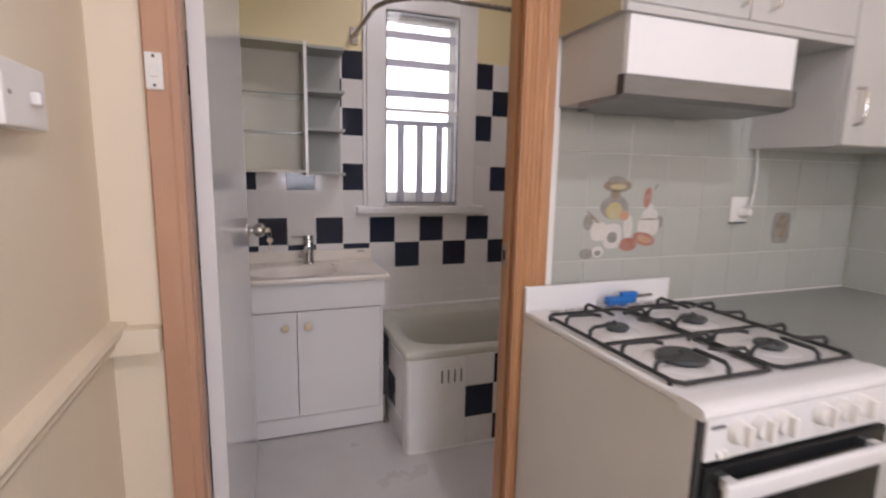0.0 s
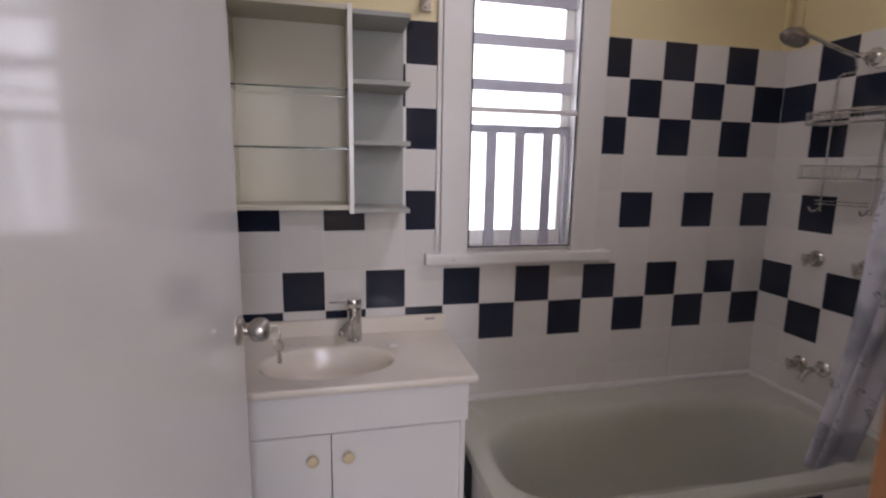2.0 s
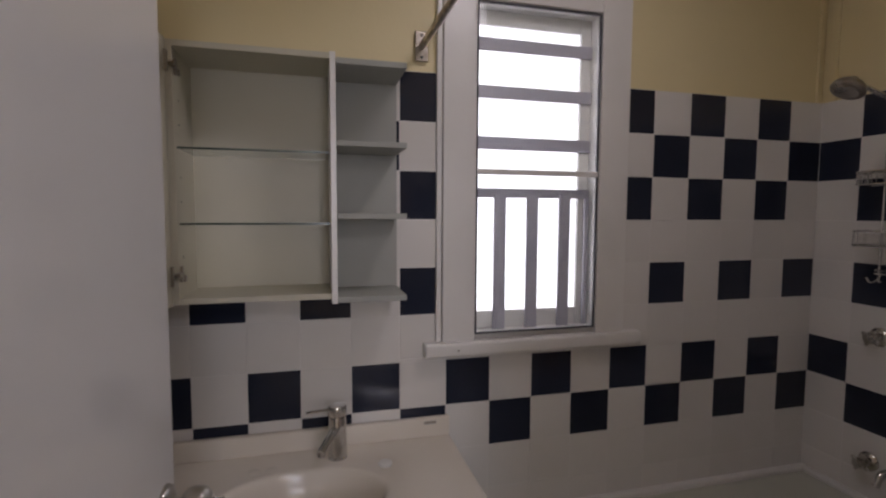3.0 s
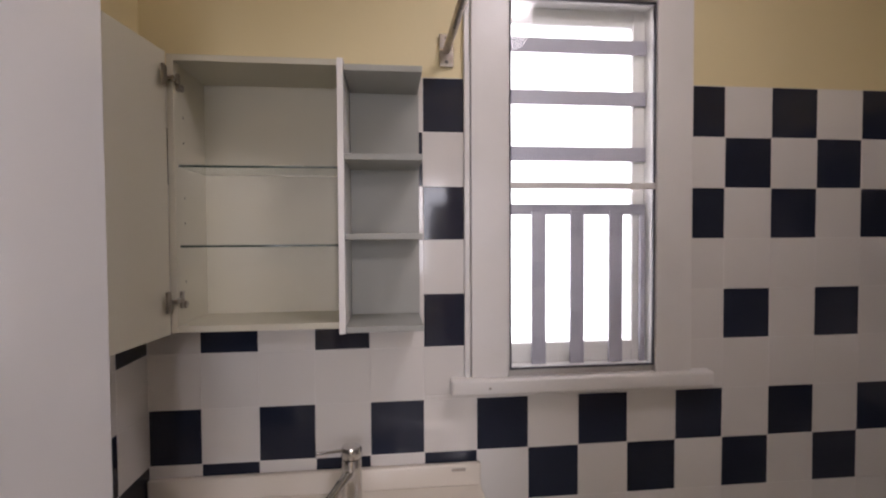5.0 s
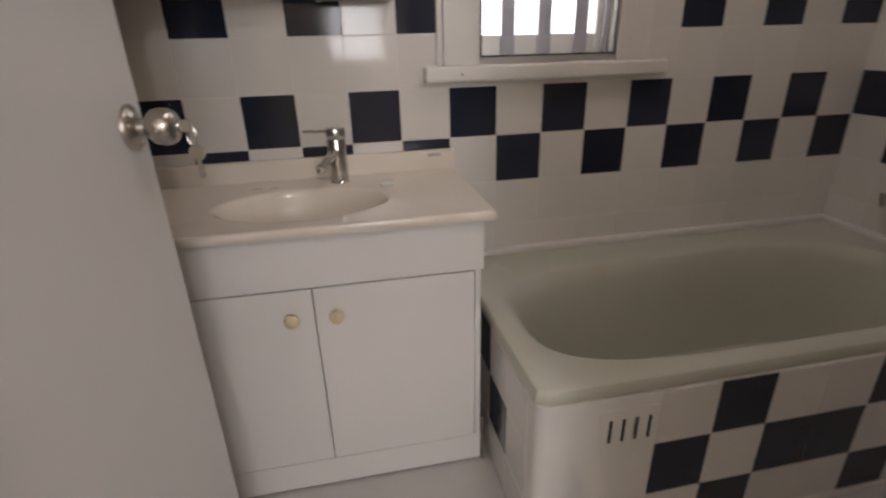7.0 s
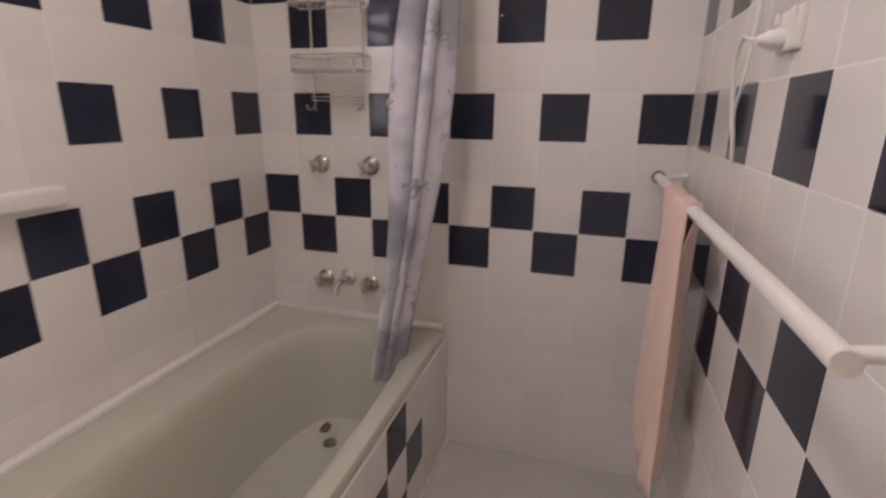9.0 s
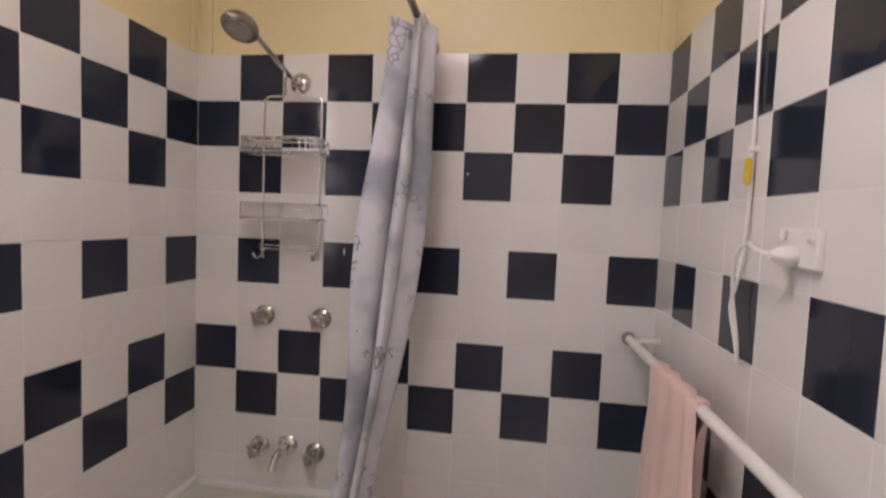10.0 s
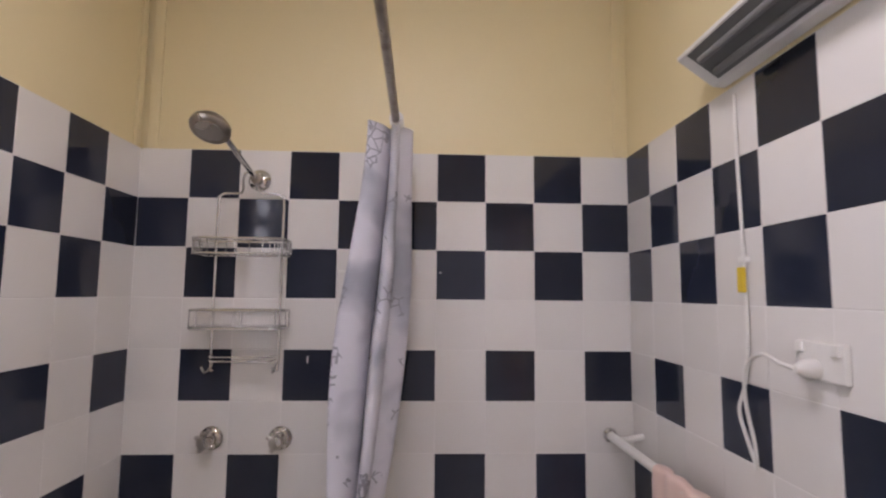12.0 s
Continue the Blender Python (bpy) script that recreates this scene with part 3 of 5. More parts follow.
def build_basin_top():
    b = thing("washbasin", 0, 0, 0, "cream moulded vanity top with an oval basin", "basin")
    x0, x1, y0, y1, z = XL + 0.001, -1.512, -0.478, -0.003, 0.815
    cx, cy, a, c = -1.968, -0.272, 0.216, 0.135
    corners = [math.atan2(y - cy, x - cx) % (2 * math.pi) for x in (x0, x1) for y in (y0, y1)]
    ang = sorted(corners + [2 * math.pi * k / 76 + 0.011 for k in range(76)])

    def rect(inset, zz):
        out = []
        for t in ang:
            ct, st = math.cos(t), math.sin(t)
            f = min(((x1 - inset - cx) / ct if ct > 0 else (x0 + inset - cx) / ct) if abs(ct) > 1e-6 else 9,
                    ((y1 - inset - cy) / st if st > 0 else (y0 + inset - cy) / st) if abs(st) > 1e-6 else 9)
            out.append((cx + f * ct, cy + f * st, zz))
        return out

    def oval(k, zz):
        return [(cx + a * k * math.cos(t), cy + c * k * math.sin(t) + 0.012 * (1 - k), zz) for t in ang]

    rings = [rect(0.012, z - 0.0225), rect(0.002, z - 0.0215), rect(0, z - 0.018), rect(0, z - 0.005), rect(0.002, z - 0.0005), rect(0.006, z + 0.001), rect(0.015, z - 0.001)]
    rings += [oval(1.06, z - 0.001), oval(1.02, z - 0.003), oval(0.985, z - 0.009), oval(0.95, z - 0.022), oval(0.90, z - 0.045), oval(0.8, z - 0.075),
              oval(0.62, z - 0.102), oval(0.38, z - 0.118), oval(0.16, z - 0.124)]
    part("top", loft(bmesh.new(), rings), PORCELAIN, b, "", True)
    up = bmesh.new()
    box(up, (x0, -0.022, z - 0.002), (x1, -0.0015, 0.876), 0.006, 3)
    part("upstand", up, PORCELAIN, b, "low moulded upstand", True)
    part("waste", turned((cx, cy + 0.01, z - 0.1245), (0, 0, 1), ((0, 0.022), (0.002, 0.022), (0.003, 0.016)), 20), CHROME, b, "chrome waste ring", True)
    part("sticker", one((x1 - 0.085, -0.0238, 0.857), (x1 - 0.045, -0.0221, 0.866), 0.0004), DULL_CHROME, b, "small worn maker's badge")
    for dx in (0.0, 0.045):
        part("tap_hole_cover", turned((-2.10 + dx, -0.118, z - 0.0008), (0, 0, 1), ((0, 0.016), (0.0015, 0.016), (0.0025, 0.013)), 18), PORCELAIN, b, "", True)
    return b


build_basin_top()

plug = thing("basin_plug", -1.742, -0.165, 0.8148, "small white rubber basin plug lying on the vanity", "plug")
part("disc", turned((0, 0, 0), (0, 0, 1), ((0, 0.019), (0.006, 0.0205), (0.009, 0.018), (0.010, 0.008)), 20), PLASTIC, plug, "", True)


def build_mixer():
    m = thing("basin_mixer", -1.872, -0.085, 0.8147, "chrome single lever basin mixer tap", "tap")
    part("base_ring", turned((0, 0, 0), (0, 0, 1), ((0, 0.029), (0.004, 0.029), (0.007, 0.0265)), 28), CHROME, m, "", True)
    part("body", turned((0, 0, 0.006), (0, 0.06, 1), ((0, 0.028), (0.05, 0.0268), (0.112, 0.026), (0.116, 0.0255)), 28), CHROME, m, "", True)
    part("cap", turned((0, 0.0075, 0.123), (0, 0.06, 1), ((0, 0.0255), (0.002, 0.0268), (0.026, 0.0268), (0.031, 0.025), (0.033, 0.016)), 28), CHROME, m, "", True)
    sp = [(0.0, -0.004, 0.090), (-0.018, -0.034, 0.080), (-0.036, -0.064, 0.068), (-0.050, -0.088, 0.058)]
    part("spout", tube_of(curve_points(sp, 5), [0.013] * 10 + [0.012] * 6, 16), CHROME, m, "", True)
    part("aerator", turned((-0.046, -0.080, 0.060), (-0.15, -0.2, -0.95), ((0, 0.0105), (0.014, 0.0105), (0.015, 0.008)), 18), DULL_CHROME, m, "", True)
    part("lever", tube_of([(-0.012, 0.004, 0.146), (-0.05, -0.014, 0.150), (-0.086, -0.028, 0.153)], [0.0045, 0.004, 0.0038], 10), CHROME, m, "thin chrome pin lever", True)
    return m


build_mixer()


def build_shaving_cabinet():
    c = thing("shaving_cabinet", 0, 0, 0, "open cream wall cabinet with glass shelves and swung door", "cabinet")
    x0, x1, y0, y1, z0, z1, t = -2.268, -1.872, -0.2, -0.001, 1.306, 1.944, 0.015
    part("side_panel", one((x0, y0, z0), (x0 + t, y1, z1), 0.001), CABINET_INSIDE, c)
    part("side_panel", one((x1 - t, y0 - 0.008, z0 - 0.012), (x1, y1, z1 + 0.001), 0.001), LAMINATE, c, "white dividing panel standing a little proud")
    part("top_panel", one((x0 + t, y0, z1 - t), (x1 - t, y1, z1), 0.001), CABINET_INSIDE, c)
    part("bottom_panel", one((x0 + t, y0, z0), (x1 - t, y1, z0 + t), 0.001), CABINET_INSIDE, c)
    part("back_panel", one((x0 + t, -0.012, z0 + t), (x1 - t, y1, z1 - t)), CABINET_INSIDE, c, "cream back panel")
    for z in (1.692, 1.505):
        g = part("glass_shelf", one((x0 + t + 0.001, y0 + 0.02, z - 0.0025), (x1 - t - 0.001, -0.013, z + 0.0025)), SHELF_GLASS, c, "thin clear glass shelf with a green edge")
        g.visible_shadow = False
        part("polished_edge", one((x0 + t + 0.001, y0 + 0.0185, z - 0.0025), (x1 - t - 0.001, y0 + 0.0199, z + 0.0025)), GLASS_EDGE, g, "dark green glass edge")
    for z in (1.36, 1.42, 1.56, 1.62, 1.75, 1.81):
        part("shelf_pin_hole", turned((x0 + t - 0.0004, y0 + 0.05, z), (1, 0, 0), ((0, 0.0028), (0.0008, 0.0028)), 8), NEAR_BLACK, c)
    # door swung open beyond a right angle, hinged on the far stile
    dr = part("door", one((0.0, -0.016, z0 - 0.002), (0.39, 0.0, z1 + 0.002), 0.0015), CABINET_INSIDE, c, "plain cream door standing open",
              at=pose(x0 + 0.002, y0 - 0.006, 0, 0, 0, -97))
    for z in (z0 + 0.075, z1 - 0.06):
        h = bmesh.new()
        box(h, (x0 + t, y0 + 0.010, z - 0.020), (x0 + t + 0.006, y0 + 0.026, z + 0.020), 0.003)
        lathe(h, (x0 + t + 0.008, y0 + 0.023, z - 0.012), (1, 0, 0), ((0, 0.009), (0.004, 0.008)), 14)
        box(h, (x0 + 0.010, y0 - 0.026, z - 0.005), (x0 + t + 0.010, y0 + 0.014, z + 0.005), 0.002)
        part("hinge", h, DULL_CHROME, c, "sprung steel cabinet hinge")
        part("hinge_plate", one((x0 + 0.008, y0 - 0.046, z - 0.024), (x0 + 0.014, y0 - 0.028, z + 0.024), 0.002), DULL_CHROME, c)
    s = thing("open_shelf_unit", 0, 0, 0, "small grey open shelf unit beside the cabinet", "shelf")
    sx0, sx1 = x1 + 0.0012, -1.686
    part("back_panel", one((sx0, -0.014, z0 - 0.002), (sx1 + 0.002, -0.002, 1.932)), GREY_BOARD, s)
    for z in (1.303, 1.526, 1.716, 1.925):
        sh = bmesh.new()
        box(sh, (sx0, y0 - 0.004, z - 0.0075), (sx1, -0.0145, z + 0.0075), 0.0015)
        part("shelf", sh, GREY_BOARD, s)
    return c


build_shaving_cabinet()


def build_bath():
    b = thing("bath", 0, 0, 0, "pale enamel bath built in along the wall behind a tiled apron", "bath")
    X0, X1, Y0, Y1 = -1.512, -0.001, -0.779, -0.001
    rim = ((0.010, 0.023, 0, 0.458, 60), (0.007, 0.020, 0, 0.464, 56), (0.006, 0.018, 0, 0.474, 52), (0.007, 0.019, 0, 0.486, 48), (0.012, 0.024, 0.001, 0.495, 42), (0.022, 0.034, 0.002, 0.499, 34))
    bowl = ((-1.450, -0.10, -0.712, -0.165, 0.499, 4.2), (-1.443, -0.107, -0.706, -0.172, 0.497, 3.9), (-1.434, -0.113, -0.699, -0.180, 0.489, 3.7), (-1.412, -0.13, -0.684, -0.195, 0.44, 3.6),
            (-1.37, -0.145, -0.669, -0.21, 0.33, 3.5), (-1.31, -0.16, -0.650, -0.23, 0.21, 3.4), (-1.25, -0.18, -0.632, -0.25, 0.14, 3.2), (-1.17, -0.22, -0.60, -0.285, 0.115, 3.0), (-0.9, -0.45, -0.50, -0.38, 0.108, 2.4))
    rings = [rounded_ring(X0 + a, X1, Y0 + b, Y1 - c, z, p, 160) for a, b, c, z, p in rim] + [rounded_ring(*row, 160) for row in bowl]
    part("tub", loft(bmesh.new(), rings), ENAMEL, b, "", True)
    part("wall_ledge", one((X0 + 0.05, -0.03, 0.495), (X1, -0.0005, 0.519), 0.009, 3), GROUT, b, "rounded ledge against the tiles", True)
    part("end_ledge", one((-0.03, Y0 + 0.03, 0.495), (-0.0005, -0.031, 0.517), 0.009, 3), GROUT, b, "", True)
    # apron with the rounded outer corner
    ap = bmesh.new()
    prof = [(0.0, -0.764), (-1.472, -0.764)] + [(-1.472 - 0.030 * math.sin(t), -0.734 - 0.030 * math.cos(t)) for t in [math.pi / 2 * i / 8 for i in range(1, 9)]] + [(-1.502, -0.003), (-1.46, -0.003), (-1.46, -0.72), (0.0, -0.72)]
    lo = [ap.verts.new((x, y, 0.0)) for x, y in prof]
    hi = [ap.verts.new((x, y, 0.463)) for x, y in prof]
    n = len(prof)
    for k in range(n):
        ap.faces.new((lo[k], lo[(k + 1) % n], hi[(k + 1) % n], hi[k]))
    ap.faces.new(hi)
    ap.faces.new(lo[::-1])
    apron = part("apron", ap, GROUT, b, "white rendered apron", True)
    part("waste", turned((-0.30, -0.40, 0.1135), (0, 0, 1), ((0, 0.026), (0.002, 0.026), (0.003, 0.018)), 20), DULL_CHROME, b, "", True)
    vent = part("vent_plate", one((-1.356, -0.7668, 0.306), (-1.213, -0.7635, 0.43), 0.0008), GROUT, b, "white vent plate with four slots")
    for k in range(4):
        x = -1.331 + 0.0322 * k
        part("slot", one((x - 0.0035, -0.7680, 0.340), (x + 0.0035, -0.7666, 0.402)), NEAR_BLACK, vent)
    part("skirting_bead", one((-1.43, -0.775, 0.0), (-0.001, -0.7645, 0.012), 0.004), GROUT, b)
    return b, apron


bath, apron = build_bath()

bath_plug = thing("bath_plug", -0.235, -0.345, 0.119, "brown rubber bath plug lying beside the waste", "plug")
part("disc", turned((0, 0, 0), (-0.25, 0.1, 1), ((0, 0.021), (0.006, 0.024), (0.011, 0.022), (0.012, 0.010)), 22), BROWN_RUBBER, bath_plug, "", True)
part("ring", tube_of([(0.009 * math.cos(a), 0.0, 0.017 + 0.008 * math.sin(a)) for a in [2 * math.pi * k / 16 for k in range(16)]], 0.0014, 6, True), WORN_CHROME, bath_plug, "small metal pull ring", True)


def shower_tap(name, y, z, label):
    t = thing(name, -0.001, y, z, label, "tap", group="wall taps over the bath")
    part("flange", turned((0, 0, 0), (-1, 0, 0), ((0, 0.034), (0.003, 0.034), (0.009, 0.029), (0.014, 0.018)), 26), WORN_CHROME, t, "", True)
    hb = bmesh.new()
    lathe(hb, (0, 0, 0), (-1, 0, 0), ((0.012, 0.015), (0.03, 0.014), (0.034, 0.018), (0.05, 0.021), (0.058, 0.018), (0.061, 0.009)), 24)
    for k in range(4):
        a = math.pi / 2 * k + 0.5
        d = Vector((0, math.cos(a), math.sin(a)))
        tube(hb, [Vector((-0.044, 0, 0)) + d * 0.014, Vector((-0.044, 0, 0)) + d * 0.031], [0.0075, 0.006], 10)
    part("handle", hb, BRUSHED, t, "four lobed chrome handle", True)
    return t


for y, z in ((-0.257, 1.105), (-0.458, 1.105), (-0.250, 0.648), (-0.447, 0.642)):
    shower_tap("wall_tap", y, z, "chrome wall tap with lobed handle on a round flange")

spout = thing("bath_spout", -0.001, -0.350, 0.662, "chrome bath spout turned downwards on the tiles", "spout")
part("flange", turned((0, 0, 0), (-1, 0, 0), ((0, 0.034), (0.003, 0.034), (0.010, 0.028), (0.014, 0.016)), 26), CHROME, spout, "", True)
part("pipe", tube_of(curve_points([(-0.005, 0, 0), (-0.05, 0, 0.004), (-0.085, 0.006, -0.012), (-0.1, 0.01, -0.045)], 6), 0.0125, 16), CHROME, spout, "", True)


def build_shower():
    s = thing("shower", -0.001, -0.366, 1.874, "old chrome shower rose on an angled wall arm", "shower")
    part("flange", turned((0, 0, 0), (-1, 0, 0), ((0, 0.034), (0.004, 0.034), (0.012, 0.026), (0.018, 0.015)), 26), CHROME, s, "", True)
    part("swivel", turned((-0.012, 0, 0), (-1, 0, 0), ((0, 0.014), (0.014, 0.019), (0.028, 0.016), (0.034, 0.008)), 20), DULL_CHROME, s, "", True)
    arm = [(-0.03, 0.0, 0.002), (-0.10, -0.012, -0.004), (-0.20, -0.010, 0.018), (-0.30, -0.008, 0.046), (-0.345, -0.008, 0.052)]
    part("arm", tube_of(curve_points(arm, 5), 0.0075, 12), CHROME, s, "", True)
    ax = Vector((-0.42, 0.05, -0.75)).normalized()
    base = Vector((-0.372, -0.008, 0.047))
    part("rose", turned(base, ax, ((-0.028, 0.010), (-0.02, 0.016), (-0.008, 0.035), (0.004, 0.045), (0.014, 0.0465), (0.02, 0.043), (0.022, 0.038)), 30), DULL_CHROME, s, "tarnished round spray head", True)
    part("face_plate", turned(base + ax * 0.0215, ax, ((0, 0.032), (0.002, 0.031), (0.003, 0.012)), 26), BRUSHED, s, "", True)
    return s


build_shower()


def wire(bm, pts, r=0.0022, closed=False, n=6):
    tube(bm, pts, r, n, True, closed)


def build_caddy():
    c = thing("shower_caddy", -0.012, -0.347, 1.33, "silver wire shower caddy hung from the shower arm", "caddy")
    w, h = 0.098, 0.50
    f = bmesh.new()
    half = [(-0.002, w - 0.006, -0.03), (-0.002, w, 0.0), (-0.002, w, 0.25), (-0.002, w, h - 0.03), (-0.002, w - 0.004, h - 0.01), (-0.003, w - 0.016, h - 0.001), (-0.003, w - 0.03, h), (-0.004, 0.045, h),
            (-0.006, 0.030, h + 0.003), (-0.014, 0.022, h + 0.016), (-0.028, 0.018, h + 0.040), (-0.034, 0.008, h + 0.056)]
    wire(f, curve_points(half + [(x, -y, z) for x, y, z in half[::-1]], 6), 0.0038, n=8)
    part("frame", f, CADDY_WIRE, c, "bent wire hanging frame", True)

    def basket(z0, z1, bw, depth, wires, solid):
        b = bmesh.new()

        def loop(z, k=1.0):
            return curve_points([(-0.004, -bw, z), (-0.05, -bw - 0.006 * k, z), (-depth + 0.02, -bw, z), (-depth, -bw + 0.03, z), (-depth, 0, z), (-depth, bw - 0.03, z), (-depth + 0.02, bw, z), (-0.05, bw + 0.006 * k, z), (-0.004, bw, z), (-0.003, 0, z)], 4)
        wire(b, loop(z1), 0.0036, True)
        wire(b, loop(z0), 0.0028, True)
        top, low = loop(z1), loop(z0)
        step = 1 if wires else 5
        for k in range(0, len(top), step):
            if wires and abs(top[k].y) < 0.066 and k % 4:
                continue
            wire(b, [top[k], low[k]], 0.0019)
        ny = 13 if wires else 7
        for k in range(ny):
            y = -bw + 0.012 + (2 * bw - 0.024) * k / (ny - 1)
            wire(b, [(-0.004, y, z0), (-depth + 0.004, y, z0)], 0.0016)
        bk = part("basket", b, CADDY_WIRE, c, "shallow wire basket", True)
        if solid:
            part("liner", boxes(((-depth + 0.004, -bw + 0.006, z0 + 0.003), (-0.006, bw - 0.006, z0 + 0.006)), ((-depth + 0.003, -bw + 0.01, z0 + 0.003), (-depth + 0.0055, bw - 0.01, z1 - 0.008))), LINER, bk, "clear plastic liner")
        else:
            for y0, y1 in ((-0.09, -0.05), (-0.03, 0.012), (0.04, 0.09)):
                part("wire_tag", one((-depth + 0.012, y0, z1 - 0.002), (-depth + 0.05, y1, z1 + 0.001), 0.0005), CADDY_WIRE, bk)

    basket(0.310, 0.352, 0.126, 0.115, True, False)
    basket(0.100, 0.150, 0.126, 0.115, False, True)
    for s in (1, -1):
        d = bmesh.new()
        wire(d, curve_points([(-0.004, 0.092 * s, -0.005), (-0.02, 0.093 * s, -0.022), (-0.045, 0.096 * s, -0.028), (-0.058, 0.1 * s, -0.012)], 5), 0.0036, n=8)
        part("hook", d, CADDY_WIRE, c, "", True)
    e = bmesh.new()
    for z in (0.004, 0.016):
        wire(e, curve_points([(-0.003, -0.09, z), (-0.045, -0.085, z), (-0.055, -0.05, z), (-0.055, 0.05, z), (-0.045, 0.085, z), (-0.003, 0.09, z)], 5), 0.0022)
    box(e, (-0.058, -0.06, 0.002), (-0.035, -0.02, 0.006), 0.001)
    box(e, (-0.058, 0.045, 0.002), (-0.035, 0.075, 0.006), 0.001)
    part("soap_rack", e, CADDY_WIRE, c, "", True)
    return c


LINER = plain_glass("clear_plastic_liner", (0.93, 0.92, 0.90), 0.18)
build_caddy()


def build_rod():
    r = thing("curtain_rod", 0, 0, 0, "bent metal shower curtain rod fixed to two walls", "curtain rod")
    z = 2.022
    pts = [(-1.604, -0.001, 2.045), (-1.604, -0.30, 2.04)] + [(-1.604 + 0.28 * (1 - math.cos(t)), -0.515 - 0.28 * math.sin(t), 2.036 - 0.006 * t) for t in [math.pi / 2 * i / 10 for i in range(11)]]
    pts += [(-0.9, -0.797, 2.02), (-0.4, -0.795, 2.0), (-0.002, -0.79, 1.985)]
    part("rail", tube_of(pts, 0.0105, 14), DULL_CHROME, r, "", True)
    part("wall_flange", one((-1.624, -0.008, 2.0), (-1.584, -0.0005, 2.09), 0.002), DULL_CHROME, r, "rusty screwed wall plate")
    for zz in (2.012, 2.078):
        part("screw", turned((-1.604, -0.008, zz), (0, -1, 0), ((0, 0.005), (0.002, 0.004)), 10), NEAR_BLACK, r)
    part("wall_flange", turned((-0.0005, -0.79, 1.985), (-1, 0, 0), ((0, 0.03), (0.004, 0.03), (0.008, 0.016)), 22), DULL_CHROME, r, "", True)
    return r


build_rod()


def hanging_cloth(rows, folds, n=90, seed=3, thick=0.0022):
    """Rows from top to bottom: (z, centre x, centre y, half width along y, fold depth, lean of the fold phase)."""
    rnd = random.Random(seed)
    ph = [rnd.uniform(0, 6.3) for _ in range(4)]
    bm = bmesh.new()
    grid = []
    for z, cx, cy, hw, dep, lean in rows:
        line = []
        for k in range(n + 1):
            u = k / n
            a = 2 * math.pi * folds * u
            x = cx + dep * (math.sin(a + ph[0] + lean) + 0.35 * math.sin(1.7 * a + ph[1] + 2 * lean))
            y = cy + hw * (2 * u - 1) + 0.30 * hw / folds * 2 * math.sin(2 * a + ph[2] + lean)
            line.append(bm.verts.new((x, y, z + 0.004 * math.sin(a + ph[3]))))
        grid.append(line)
    for a, b in zip(grid, grid[1:]):
        for k in range(n):
            bm.faces.new((a[k], a[k + 1], b[k + 1], b[k]))
    return bm


def build_curtain():
    c = thing("shower_curtain", 0, 0, 0, "white shower curtain with grey leaf print gathered into folds", "curtain")
    rows = []
    for k in range(49):
        u = k / 48
        z = 1.992 - 1.55 * u
        hw = 0.050 + 0.031 * math.sin(math.pi * min(1, u * 1.25)) ** 2 - 0.012 * u
        rows.append((z, -0.175 - 0.105 * u, -0.780 + 0.02 * u + 0.022 * math.sin(math.pi * min(1, u * 1.4)) ** 2 + 0.125 * max(0, u - 0.25) ** 1.3 / 0.69, hw, 0.060 + 0.016 * u, 0.9 * u + 0.3 * math.sin(5 * u)))
    ob = part("cloth", hanging_cloth(rows, 1.6), CURTAIN, c, "", True)
    sol = ob.modifiers.new("thick", "SOLIDIFY")
    sol.thickness = 0.0015
    for k in range(7):
        x = -0.235 + 0.014 * k
        ring = [(x, -0.795 + 0.017 * math.sin(t), 1.998 + 0.017 * math.cos(t)) for t in [2 * math.pi * i / 18 for i in range(18)]]
        part("ring", tube_of(ring, 0.0022, 6, True), PLASTIC, c)
    return c


build_curtain()


def build_towel_rail():
    r = thing("towel_rail", 0, 0, 0, "white towel rail along the tiled wall", "towel rail")
    y, z = -1.442, 1.112
    part("bar", tube_of([(-0.012, y, z), (-0.6, y, z + 0.003), (-1.25, y, z + 0.002)], 0.0125, 16), PLASTIC, r, "white painted round bar", True)
    part("end_cap", turned((-0.0005, y, z), (-1, 0, 0), ((0, 0.021), (0.004, 0.021), (0.010, 0.015), (0.016, 0.0145)), 22), CHROME, r, "", True)
    for x in (-0.07, -1.235):
        part("bracket", tube_of([(x, YD + 0.0005, z + 0.012), (x, y, z + 0.004)], [0.010, 0.007], 16), PLASTIC, r, "white wall bracket", True)
    return r


build_towel_rail()


